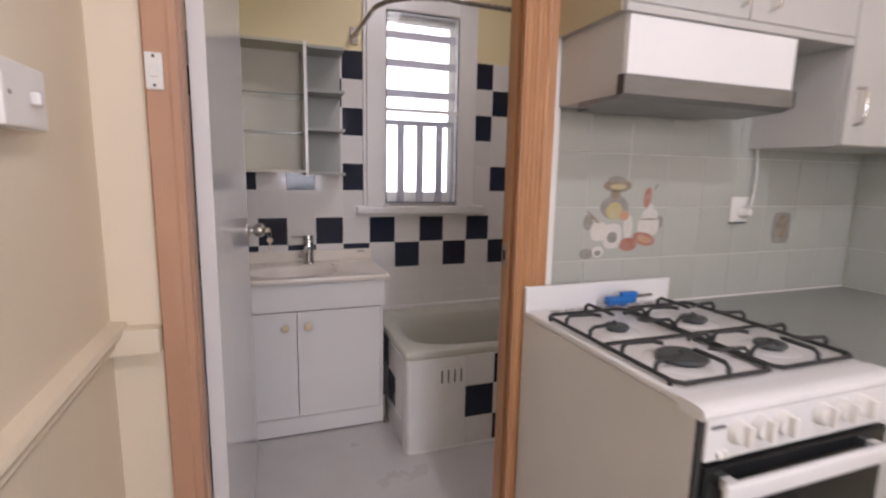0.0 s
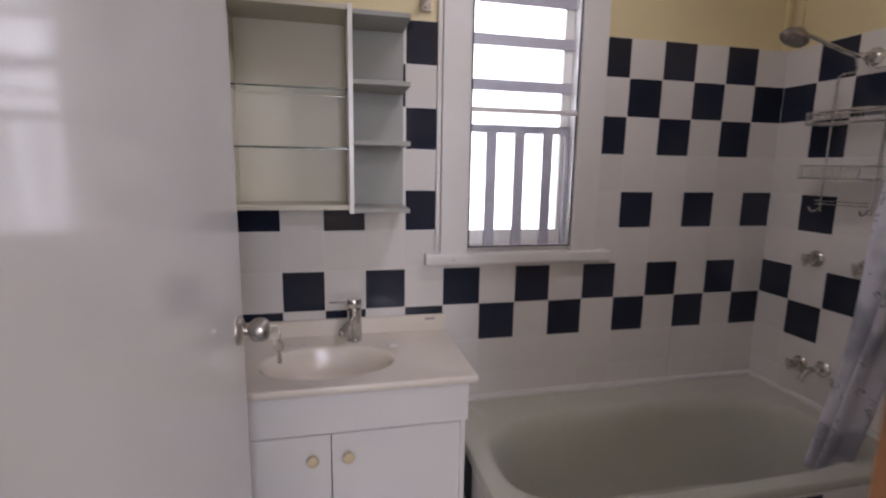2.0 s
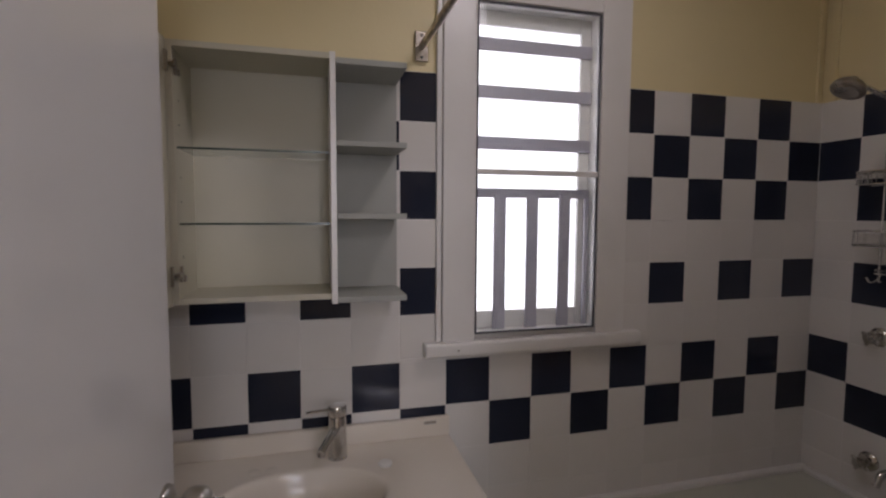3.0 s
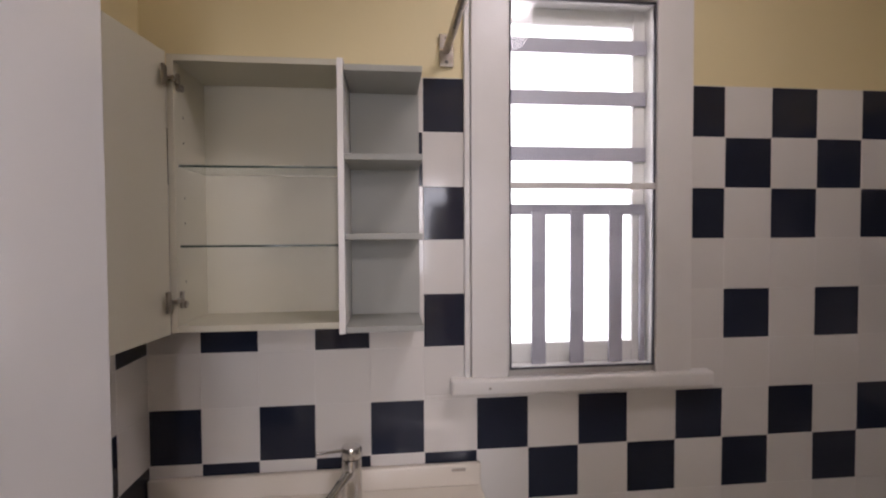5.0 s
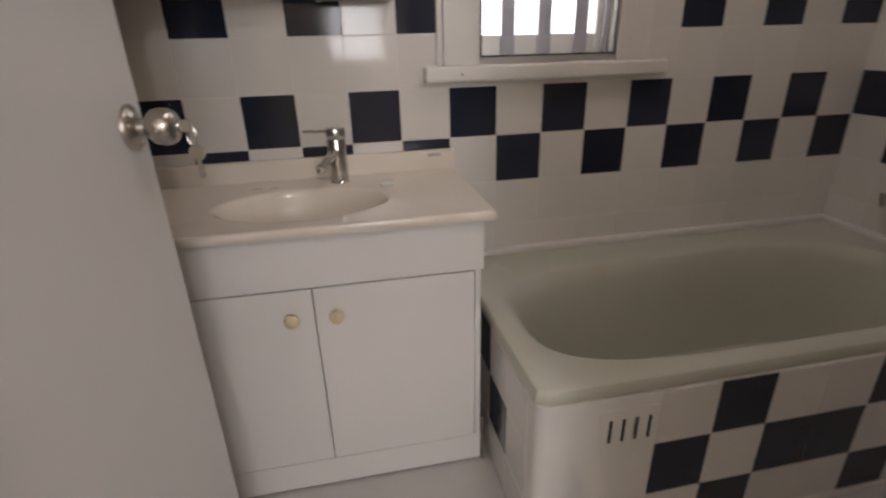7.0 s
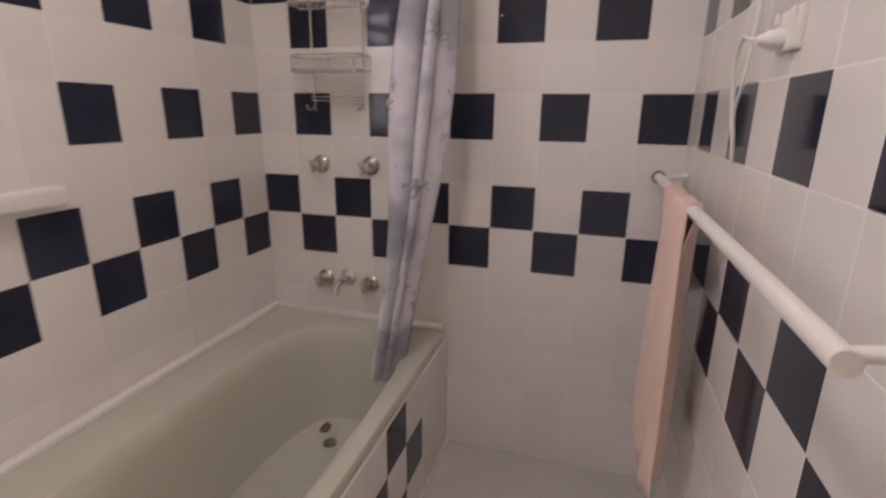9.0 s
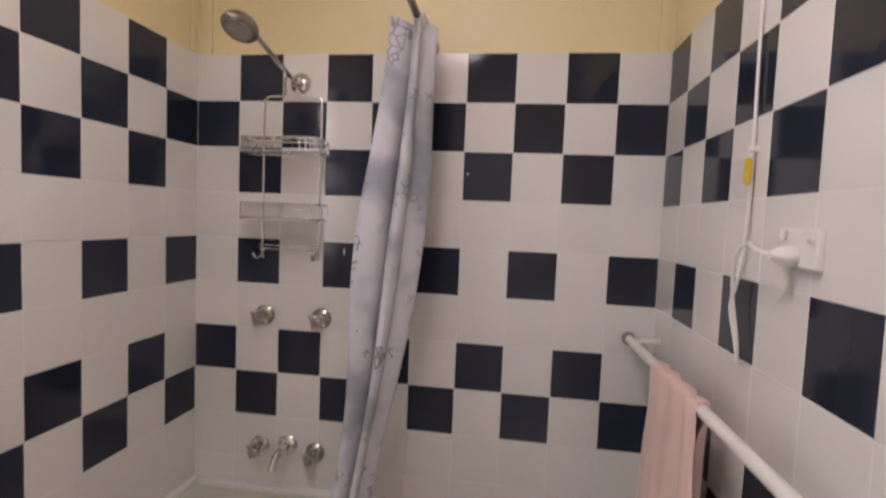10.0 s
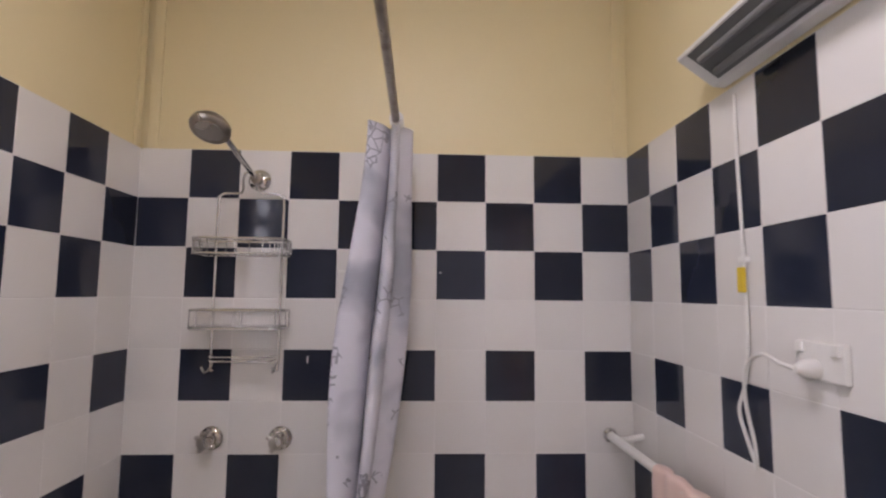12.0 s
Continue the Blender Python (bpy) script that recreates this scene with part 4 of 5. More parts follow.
def build_towel():
    t = thing("towel", 0, 0, 0.012, "pale pink towel hung over the white rail", "towel")
    y0, zr = -1.442, 1.1155
    n, folds = 72, 3.5
    bm = bmesh.new()
    grid = []
    prof = [(0.016, 0.42), (0.015, 0.62), (0.0145, 0.82), (0.0145, 1.0), (0.0165, 1.07), (0.0165, 1.105), (0.012, zr + 0.001), (0.0, zr + 0.0045), (-0.012, zr + 0.001), (-0.0165, 1.105), (-0.019, 1.05), (-0.026, 0.9), (-0.033, 0.46)]
    prof = [(p.x, p.z) for p in curve_points([(a, 0, b) for a, b in prof], 4)]
    for j, (oy, z) in enumerate(prof):
        drop = max(0.0, 1.10 - z)
        line = []
        for k in range(n + 1):
            u = k / n
            spread = 0.148 + 0.036 * min(1, drop * 2)
            x = -0.455 + spread * (2 * u - 1) * -1 + 0.01 * math.sin(9 * u + 4 * z)
            amp = 0.011 * min(1, drop * 4) + 0.002
            side = 1 if oy >= 0 else -1
            x += 0.03 * min(1, drop * 5) if side < 0 else 0.0
            yy = y0 + oy + amp * (0.5 + 0.5 * math.sin(2 * math.pi * folds * u + 1.2 + 1.3 * z)) + side * 0.006 * math.sin(23 * u)
            # the hems are drawn together at both ends
            e = max(0.0, abs(2 * u - 1) - 0.62) / 0.38
            yy += (y0 + 0.016 - yy) * e * e * min(1, drop * 12) * 0.85
            line.append(bm.verts.new((x, yy, z)))
        grid.append(line)
    for a, b in zip(grid, grid[1:]):
        for k in range(n):
            bm.faces.new((a[k], a[k + 1], b[k + 1], b[k]))
    ob = part("cloth", bm, TOWEL, t, "", True)
    sol = ob.modifiers.new("thick", "SOLIDIFY")
    sol.thickness = 0.003
    return t


build_towel()


def build_heater():
    """A twin tube strip heater on the wall above the tiles, tilted down, with its pull cord."""
    h = thing("strip_heater", -0.60, YD, 2.078, "white wall strip heater with two grey tubes", "heater")
    L = 0.62
    b = bmesh.new()
    prof = [(0.0, -0.100), (0.026, -0.098), (0.101, -0.043), (0.102, -0.036), (0.075, -0.014), (0.03, 0.002), (0.0, 0.006)]
    rings = [[b.verts.new((x, o, z)) for o, z in prof] for x in (0.085, -L)]
    n = len(prof)
    for k in range(n):
        b.faces.new((rings[0][k], rings[0][(k + 1) % n], rings[1][(k + 1) % n], rings[1][k]))
    b.faces.new(rings[0])
    b.faces.new(rings[1][::-1])
    part("housing", b, PLASTIC, h, "white sheet metal housing")
    nrm = Vector((0, 0.593, -0.805))
    q = Vector((0, 0.062, -0.0715)) + nrm * 0.002
    rb = bmesh.new()
    e = Vector((0, 0.805, 0.593))
    pts = [q - e * 0.036 + Vector((0.052, 0, 0)), q + e * 0.044 + Vector((0.052, 0, 0)), q + e * 0.044 + Vector((-L + 0.03, 0, 0)), q - e * 0.036 + Vector((-L + 0.03, 0, 0))]
    lo = [rb.verts.new(p) for p in pts]
    hi = [rb.verts.new(p - nrm * 0.004) for p in pts]
    rb.faces.new(lo)
    rb.faces.new(hi[::-1])
    for k in range(4):
        rb.faces.new((lo[k], lo[(k + 1) % 4], hi[(k + 1) % 4], hi[k]))
    part("reflector", rb, REFLECTOR, h, "dull grey reflector")
    for s in (-0.018, 0.020):
        c = q + e * s + nrm * 0.008
        part("tube", tube_of([c + Vector((0.028, 0, 0)), c + Vector((-L + 0.036, 0, 0))], 0.0075, 12), QUARTZ, h, "frosted quartz tube", True)
    return h


build_heater()

cord = thing("heater_cord", 0, 0, 0, "white heater flex with a yellow tag against the tiles", "cord")
yc = YD + 0.006
part("flex", tube_of(curve_points([(-0.553, yc, 1.95), (-0.555, yc, 1.80), (-0.562, yc, 1.60), (-0.568, yc + 0.004, 1.45), (-0.560, yc + 0.008, 1.365), (-0.545, yc + 0.012, 1.31), (-0.565, yc + 0.01, 1.255), (-0.590, yc + 0.012, 1.215)], 6), 0.0035, 8), PLASTIC, cord, "thin white flex", True)
part("flex", tube_of(curve_points([(-0.590, yc + 0.012, 1.213), (-0.598, yc + 0.02, 1.26), (-0.592, yc + 0.03, 1.34), (-0.608, yc + 0.036, 1.405), (-0.66, yc + 0.042, 1.432), (-0.705, yc + 0.046, 1.424), (-0.731, yc + 0.040, 1.419)], 6), 0.0035, 8), PLASTIC, cord, "", True)
part("tag", one((-0.573, yc + 0.004, 1.540), (-0.554, yc + 0.012, 1.590), 0.003), YELLOW_PLASTIC, cord, "yellow plastic tag")
part("cord_clip", one((-0.572, YD - 0.001, 1.60), (-0.552, yc + 0.006, 1.612), 0.002), PLASTIC, cord)


def build_outlet():
    o = thing("power_outlet", -0.740, YD, 1.43, "white wall power outlet with a plug in it", "power outlet")
    part("plate", one((-0.050, -0.0005, -0.031), (0.050, 0.011, 0.031), 0.004), PLASTIC, o, "", False)
    for x in (0.036, -0.036):
        part("switch", one((x - 0.007, 0.0108, 0.012), (x + 0.007, 0.017, 0.03), 0.002), PLASTIC, o)
    part("plug_body", turned((0.006, 0.011, -0.012), (0, 1, 0), ((0, 0.015), (0.006, 0.016), (0.020, 0.0145), (0.030, 0.009), (0.036, 0.007)), 22), PLASTIC, o, "white moulded plug", True)
    return o


build_outlet()

# fitting added out of view to go with the bathroom fill lamps
lamp = thing("unseen_ceiling_light", -1.25, -0.78, CEIL, "round white ceiling light fitting added out of view", "ceiling light")
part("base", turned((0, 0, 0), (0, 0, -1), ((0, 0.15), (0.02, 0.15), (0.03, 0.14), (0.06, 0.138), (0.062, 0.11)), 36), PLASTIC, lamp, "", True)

# small leftovers fixed to the shower wall
for y, z in ((-0.925, 1.597), (-1.379, 1.592)):
    p = thing("wall_plug", -0.0004, y, z, "tiny white screw plug in a dark tile", "wall plug")
    part("plug_head", turned((0, 0, 0), (-1, 0, 0), ((0, 0.003), (0.0015, 0.0028), (0.002, 0.001)), 10), PLASTIC, p)
hook = thing("wall_hook", -0.0004, -0.632, 1.597, "small white stick-on hook beside the curtain", "hook")
part("pad", one((-0.004, -0.018, -0.004), (0.0, 0.02, 0.004), 0.0015), PLASTIC, hook)
part("peg", tube_of([(-0.003, -0.014, 0), (-0.016, -0.016, 0.002), (-0.018, -0.016, 0.010)], 0.0025, 8), PLASTIC, hook)
mark = thing("adhesive_mark", -0.0004, -0.529, 1.332, "short white adhesive mark on a dark tile", "mark")
part("strip", one((-0.001, -0.002, -0.010), (0.0, 0.002, 0.010)), PLASTIC, mark)

# ---- kitchen things ----


def build_cooker():
    x0, x1, yb, yf, zt = -1.403, -0.890, -1.625, -2.243, 0.945
    c = thing("gas_cooker", 0, 0, 0, "white freestanding gas cooker with black trivets and oven", "cooker")
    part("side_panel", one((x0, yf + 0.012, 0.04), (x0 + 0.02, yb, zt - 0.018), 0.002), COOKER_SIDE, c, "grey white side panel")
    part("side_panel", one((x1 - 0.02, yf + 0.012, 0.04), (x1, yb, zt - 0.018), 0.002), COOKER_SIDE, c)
    # solid dark strip standing in for the shade inside the door gap
    part("gap_shade_strip", one((x0 + 0.0005, yf + 0.003, 0.04), (x0 + 0.012, yf + 0.0115, 0.919)), NEAR_BLACK, c, "dark strip for the shaded gap beside the oven door")
    part("carcase", one((x0 + 0.021, yf + 0.03, 0.03), (x1 - 0.021, yb, zt - 0.03)), NEAR_BLACK, c)
    hob = bmesh.new()
    box(hob, (x0 - 0.002, yf + 0.02, zt - 0.018), (x1 + 0.002, yb - 0.012, zt), 0.006, 3)
    part("hob", hob, WHITE_ENAMEL, c, "white enamel hob", True)
    nose = bmesh.new()
    pr = [(yf + 0.05, zt - 0.0235), (yf + 0.05, zt + 0.0008), (yf + 0.02, zt + 0.0012), (yf + 0.002, zt - 0.001), (yf - 0.006, zt - 0.007), (yf - 0.008, zt - 0.015), (yf - 0.004, zt - 0.0235)]
    rr = [[nose.verts.new((x, y, z)) for y, z in pr] for x in (x0 - 0.004, x1 + 0.004)]
    for k in range(len(pr)):
        nose.faces.new((rr[0][k], rr[0][(k + 1) % len(pr)], rr[1][(k + 1) % len(pr)], rr[1][k]))
    nose.faces.new(rr[0])
    nose.faces.new(rr[1][::-1])
    part("front_rim", nose, WHITE_ENAMEL, c, "rolled white front rim", True)
    part("back_guard", one((x0, yb - 0.0115, zt - 0.018), (x1, yb + 0.004, 1.012), 0.003), WHITE_ENAMEL, c, "white upstand at the back")
    for k in range(9):
        x = x0 + 0.06 + 0.047 * k
        part("vent_slot", one((x, yb - 0.045, zt + 0.0002), (x + 0.034, yb - 0.039, zt + 0.0009)), NEAR_BLACK, c)
    # control panel, leaning back a little
    pan = part("control_panel", one((x0 + 0.0125, yf - 0.002, 0.841), (x1, yf + 0.02, zt - 0.0245), 0.003), WHITE_ENAMEL, c, "white control panel")
    for x in (-1.322, -1.268, -1.214, -1.106, -1.049, -0.996):
        kb = bmesh.new()
        lathe(kb, (x, yf - 0.002, 0.892), (0, -1, 0), ((0, 0.0225), (0.004, 0.023), (0.014, 0.0205), (0.018, 0.019)), 22)
        box(kb, (x - 0.0055, yf - 0.034, 0.874), (x + 0.0055, yf - 0.014, 0.912), 0.003)
        part("knob", kb, PLASTIC, pan, "white plastic control knob", True)
    for x in (-1.36, -1.345):
        part("button", turned((x, yf - 0.002, 0.853), (0, -1, 0), ((0, 0.007), (0.008, 0.0065), (0.009, 0.004)), 12), PLASTIC, pan)
    part("badge", one((-1.382, yf - 0.0035, 0.902), (-1.35, yf - 0.0021, 0.908)), STEEL, pan, "small grey maker's badge")
    # oven door
    dr = part("oven_door", one((x0 + 0.014, yf - 0.006, 0.30), (x1 - 0.004, yf + 0.02, 0.832), 0.004), OVEN_GLASS, c, "black glass oven door")
    hb = bmesh.new()
    box(hb, (x0 + 0.03, yf - 0.042, 0.780), (x1 - 0.02, yf - 0.026, 0.817), 0.007, 3)
    box(hb, (x0 + 0.05, yf - 0.028, 0.787), (x0 + 0.075, yf - 0.004, 0.810), 0.004)
    box(hb, (x1 - 0.065, yf - 0.028, 0.787), (x1 - 0.04, yf - 0.004, 0.810), 0.004)
    part("handle", hb, WHITE_ENAMEL, dr, "white bar handle", True)
    part("drawer", one((x0 + 0.014, yf, 0.06), (x1 - 0.004, yf + 0.02, 0.294), 0.004), WHITE_ENAMEL, c)
    part("plinth", one((x0 + 0.02, yf + 0.05, 0.0), (x1 - 0.02, yb - 0.05, 0.04)), NEAR_BLACK, c)
    # burners
    spots = ((-1.272, -1.860, 0.030), (-1.022, -1.860, 0.034), (-1.272, -2.066, 0.052), (-1.012, -2.066, 0.034))
    for x, y, r in spots:
        part("burner_well", turned((x, y, zt), (0, 0, 1), ((0, r + 0.028), (0.001, r + 0.026), (0.0025, r + 0.016), (0.003, r + 0.004)), 30), WHITE_ENAMEL, c, "", True)
        bn = part("burner", turned((x, y, zt + 0.002), (0, 0, 1), ((0, r * 0.82), (0.007, r * 0.86), (0.0075, r * 1.0), (0.010, r * 1.02), (0.014, r * 0.96), (0.0155, r * 0.8), (0.015, r * 0.3)), 30), BURNER, c, "dark round burner cap", True)
    # two trivets
    zg = zt + 0.034
    for a, b in ((-1.388, -1.142), (-1.132, -0.898)):
        g = bmesh.new()
        y0, y1 = -2.174, -1.722
        rim = [(a + 0.015, y0, zt + 0.010), (b - 0.015, y0, zt + 0.010), (b, y0 + 0.015, zt + 0.010), (b, y1 - 0.015, zt + 0.010), (b - 0.015, y1, zt + 0.010), (a + 0.015, y1, zt + 0.010), (a, y1 - 0.015, zt + 0.010), (a, y0 + 0.015, zt + 0.010)]
        tube(g, rim, 0.0048, 8, True, True)
        for cy in (-1.860, -2.066):
            cx = (a + b) / 2
            # hooped fingers: two from each side rim, one from the front or back rim
            for side in (a, b):
                w = 1 if side == a else -1
                for off in (-0.048, 0.048):
                    tube(g, [(side, cy + off, zt + 0.010), (side + w * 0.002, cy + off, zg - 0.008), (side + w * 0.012, cy + off, zg), (cx - w * 0.048, cy + off * 0.85, zg), (cx - w * 0.036, cy + off * 0.5, zg)], 0.0048, 8)
            rim_y, w = (y1, -1) if cy > -1.95 else (y0, 1)
            tube(g, [(cx, rim_y, zt + 0.010), (cx, rim_y + w * 0.002, zg - 0.008), (cx, rim_y + w * 0.012, zg), (cx, cy - w * 0.024, zg)], 0.0048, 8)
        tube(g, [(a, -1.955, zt + 0.010), (b, -1.955, zt + 0.010)], 0.0045, 8)
        for x, y in ((a, y0 + 0.02), (b, y0 + 0.02), (a, y1 - 0.02), (b, y1 - 0.02)):
            tube(g, [(x, y, zt), (x, y, zt + 0.01)], 0.005, 8)
        part("trivet", g, IRON, c, "black wire pan support", True)
    return c


build_cooker()

lighter = thing("gas_lighter", -1.115, -1.685, 0.969, "blue plastic gas lighter lying on the cooker", "lighter", rz=4)
lb = bmesh.new()
box(lb, (-0.055, -0.014, -0.012), (0.05, 0.014, 0.012), 0.008, 3)
box(lb, (0.0, -0.012, 0.006), (0.055, 0.012, 0.022), 0.006, 3)
part("handle", lb, BLUE_PLASTIC, lighter, "bright blue plastic grip", True)
part("barrel", tube_of([(0.05, 0, 0.006), (0.125, 0.006, 0.004)], 0.0045, 10), DULL_CHROME, lighter, "thin metal barrel", True)
part("trigger", one((0.0, -0.005, -0.020), (0.02, 0.005, -0.010), 0.003), BLUE_PLASTIC, lighter)


def handle_bar(x, y, z, vertical, parent, mat=None):
    h = bmesh.new()
    if vertical:
        pts = [(x, y, z + 0.05), (x, y - 0.022, z + 0.046), (x, y - 0.026, z + 0.03), (x, y - 0.026, z - 0.03), (x, y - 0.022, z - 0.046), (x, y, z - 0.05)]
    tube(h, pts, 0.005, 10)
    return part("handle", h, CUPBOARD if mat is None else mat, parent, "slim bow handle", True)


def build_cupboards():
    yf, yb = -1.885, YK
    a = thing("hood_cupboard", 0, 0, 0, "off white wall cupboard above the range hood", "cupboard")
    part("body", one((-1.331, yf + 0.017, 1.6900), (-0.577, yb, 2.45), 0.001), CUPBOARD, a)
    part("side_panel", one((-1.3345, yf + 0.017, 1.69), (-1.3312, yb, 2.45)), OLIVE_SIDE, a, "olive cream end panel")
    part("light_rail", one((-1.331, yf + 0.001, 1.687), (-0.577, yf + 0.0165, 1.706), 0.001), CUPBOARD, a)
    for x0, x1, hx in ((-1.329, -0.972, -1.0), (-0.968, -0.579, -0.905)):
        d = part("door", one((x0, yf, 1.708), (x1, yf + 0.016, 2.448), 0.0015), CUPBOARD, a)
        handle_bar(hx, yf, 1.785, True, d, CHROME)
    b = thing("corner_cupboard", 0, 0, 0, "off white wall cupboard reaching lower beside the hood", "cupboard")
    part("body", one((-0.575, yf + 0.017, 1.424), (-0.001, yb, 2.45), 0.001), CUPBOARD, b)
    for x0, x1, hx in ((-0.573, -0.302, -0.540), (-0.298, -0.003, -0.05)):
        d = part("door", one((x0, yf, 1.426), (x1, yf + 0.016, 2.448), 0.0015), CUPBOARD, b)
        handle_bar(hx, yf, 1.53, True, d, CHROME)
    base = thing("base_cupboard", 0, 0, 0, "off white kitchen base cupboard beside the cooker", "cupboard")
    part("body", one((-0.885, -2.18, 0.10), (-0.001, YK, 0.888)), CUPBOARD, base)
    part("kick_board", one((-0.885, -2.13, 0.0), (-0.001, -2.11, 0.099)), NEAR_BLACK, base)
    for x0, x1 in ((-0.883, -0.437), (-0.433, -0.003)):
        part("door", one((x0, -2.198, 0.104), (x1, -2.181, 0.885), 0.0015), CUPBOARD, base)
    w = thing("worktop", 0, 0, 0, "grey green laminate worktop beside the cooker", "worktop")
    part("slab", one((-0.885, -2.21, 0.889), (-0.001, YK - 0.001, 0.924), 0.004, 3), BENCH, w)
    part("edge_strip", one((-0.8865, -2.209, 0.891), (-0.8852, YK - 0.03, 0.922)), BENCH, w)
    part("sealant_bead", one((-0.884, YK - 0.0075, 0.9242), (-0.002, YK - 0.004, 0.929), 0.001), PLASTIC, w, "white sealant along the tiles")


build_cupboards()


def build_hood():
    h = thing("range_hood", 0, 0, 0, "white fronted range hood with a grey steel visor", "range hood")
    x0, x1, yf = -1.318, -0.789, -1.88
    part("body", one((x0, yf + 0.014, 1.512), (x1, YK - 0.008, 1.6895), 0.001), CUPBOARD, h, "off white casing")
    part("front_panel", one((x0 + 0.002, yf, 1.556), (x1 - 0.001, yf + 0.0135, 1.683), 0.0015), WHITE_ENAMEL, h, "bright white front panel")
    v = bmesh.new()
    pr = [(yf - 0.008, 1.553), (yf - 0.008, 1.512), (yf + 0.02, 1.502), (-1.72, 1.496), (-1.72, 1.511), (yf + 0.0135, 1.5115), (yf + 0.0135, 1.553)]
    rr = [[v.verts.new((x, y, z)) for y, z in pr] for x in (x0 - 0.010, x1 - 0.001)]
    for k in range(len(pr)):
        v.faces.new((rr[0][k], rr[0][(k + 1) % len(pr)], rr[1][(k + 1) % len(pr)], rr[1][k]))
    v.faces.new(rr[0])
    v.faces.new(rr[1][::-1])
    part("visor", v, STEEL, h, "grey steel pull-out visor")
    part("end_cap", one((x0 - 0.0135, yf - 0.010, 1.510), (x0 - 0.0102, yf + 0.012, 1.5535), 0.001), BROWN_CAP, h, "dark brown visor end cap")
    part("end_cap", one((x1 - 0.0008, yf - 0.010, 1.510), (x1 + 0.0020, yf + 0.012, 1.5535), 0.001), BROWN_CAP, h)
    part("filter", one((x0 + 0.05, -1.71, 1.5), (x1 - 0.05, YK - 0.03, 1.511), 0.001), STEEL, h, "grey filter panel")
    return h


build_hood()

hood_cord = thing("power_flex", 0, 0, 0, "white flex hanging from the hood to an outlet", "cord")
part("flex", tube_of(curve_points([(-0.57, YK - 0.03, 1.50), (-0.555, YK - 0.02, 1.44), (-0.545, YK - 0.018, 1.36), (-0.548, YK - 0.02, 1.28), (-0.575, YK - 0.035, 1.235)], 6), 0.0035, 8), PLASTIC, hood_cord, "", True)
ko = thing("kitchen_outlet", -0.594, YK - 0.0035, 1.224, "white kitchen power outlet on the splash tiles", "power outlet")
part("plate", one((-0.036, -0.010, -0.042), (0.036, 0.0, 0.042), 0.003), PLASTIC, ko)
part("plug_body", turned((0.01, -0.010, -0.008), (0, -1, 0), ((0, 0.019), (0.02, 0.018), (0.03, 0.010)), 18), PLASTIC, ko, "white plug", True)
# dark strip drawn as the shadow along the plate's lower edge
part("plate_shadow_strip", one((-0.036, -0.0105, -0.046), (0.036, -0.002, -0.0425)), NEAR_BLACK, ko)

# dado rail, switches
structure("trim_dado", profile_strip([(0, 0), (0.010, 0), (0.018, 0.012), (0.016, 0.022), (0.028, 0.032), (0.034, 0.044), (0.030, 0.055), (0, 0.058)], (XL, KBACK, 0.933), (XL, YK - 0.0005, 0.933)), CREAM_PAINT, "cream moulded dado rail", "dado rail")
structure("trim_dado_return", one((XL + 0.0005, YK - 0.045, 0.921), (-2.316, YK, 0.979), 0.005, 3), CREAM_PAINT, "cream dado rail end block", "dado rail")
sw = thing("light_switch", -2.294, YK - 0.018, 1.523, "small white light switch on the brown architrave", "light switch")
part("plate", one((-0.0165, -0.008, -0.037), (0.0165, 0.0, 0.037), 0.003), PLASTIC, sw)
part("rocker", one((-0.008, -0.012, -0.012), (0.008, -0.0078, 0.012), 0.002), PLASTIC, sw)
for z in (-0.029, 0.029):
    part("screw", turned((0, -0.008, z), (0, -1, 0), ((0, 0.0032), (0.001, 0.0028)), 10), NEAR_BLACK, sw)
ws = thing("wall_switch_box", XL, -1.995, 1.418, "white surface mounted switch box on the cream wall", "switch box")
part("box", one((0.0, -0.066, -0.042), (0.034, 0.066, 0.042), 0.004), PLASTIC, ws)
for y, z in ((-0.048, 0.0), (0.048, 0.0)):
    part("screw", turned((0.034, y, z), (1, 0, 0), ((0, 0.0034), (0.0012, 0.003)), 10), DULL_CHROME, ws)
part("toggle", one((0.0335, 0.01, -0.010), (0.046, 0.024, 0.008), 0.003), PLASTIC, ws)

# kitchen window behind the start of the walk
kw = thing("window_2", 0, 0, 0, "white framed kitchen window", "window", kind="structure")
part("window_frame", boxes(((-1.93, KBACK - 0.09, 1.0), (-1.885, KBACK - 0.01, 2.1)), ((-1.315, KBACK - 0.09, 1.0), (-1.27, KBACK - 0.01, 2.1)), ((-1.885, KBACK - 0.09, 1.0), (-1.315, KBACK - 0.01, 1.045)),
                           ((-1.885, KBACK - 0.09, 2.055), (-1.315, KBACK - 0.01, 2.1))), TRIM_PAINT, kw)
klamp = thing("kitchen_ceiling_lamp", -1.45, -3.2, CEIL, "round white kitchen ceiling light fitting", "ceiling light")
part("base", turned((0, 0, 0), (0, 0, -1), ((0, 0.16), (0.02, 0.16), (0.03, 0.15), (0.06, 0.148), (0.062, 0.12)), 36), PLASTIC, klamp, "", True)

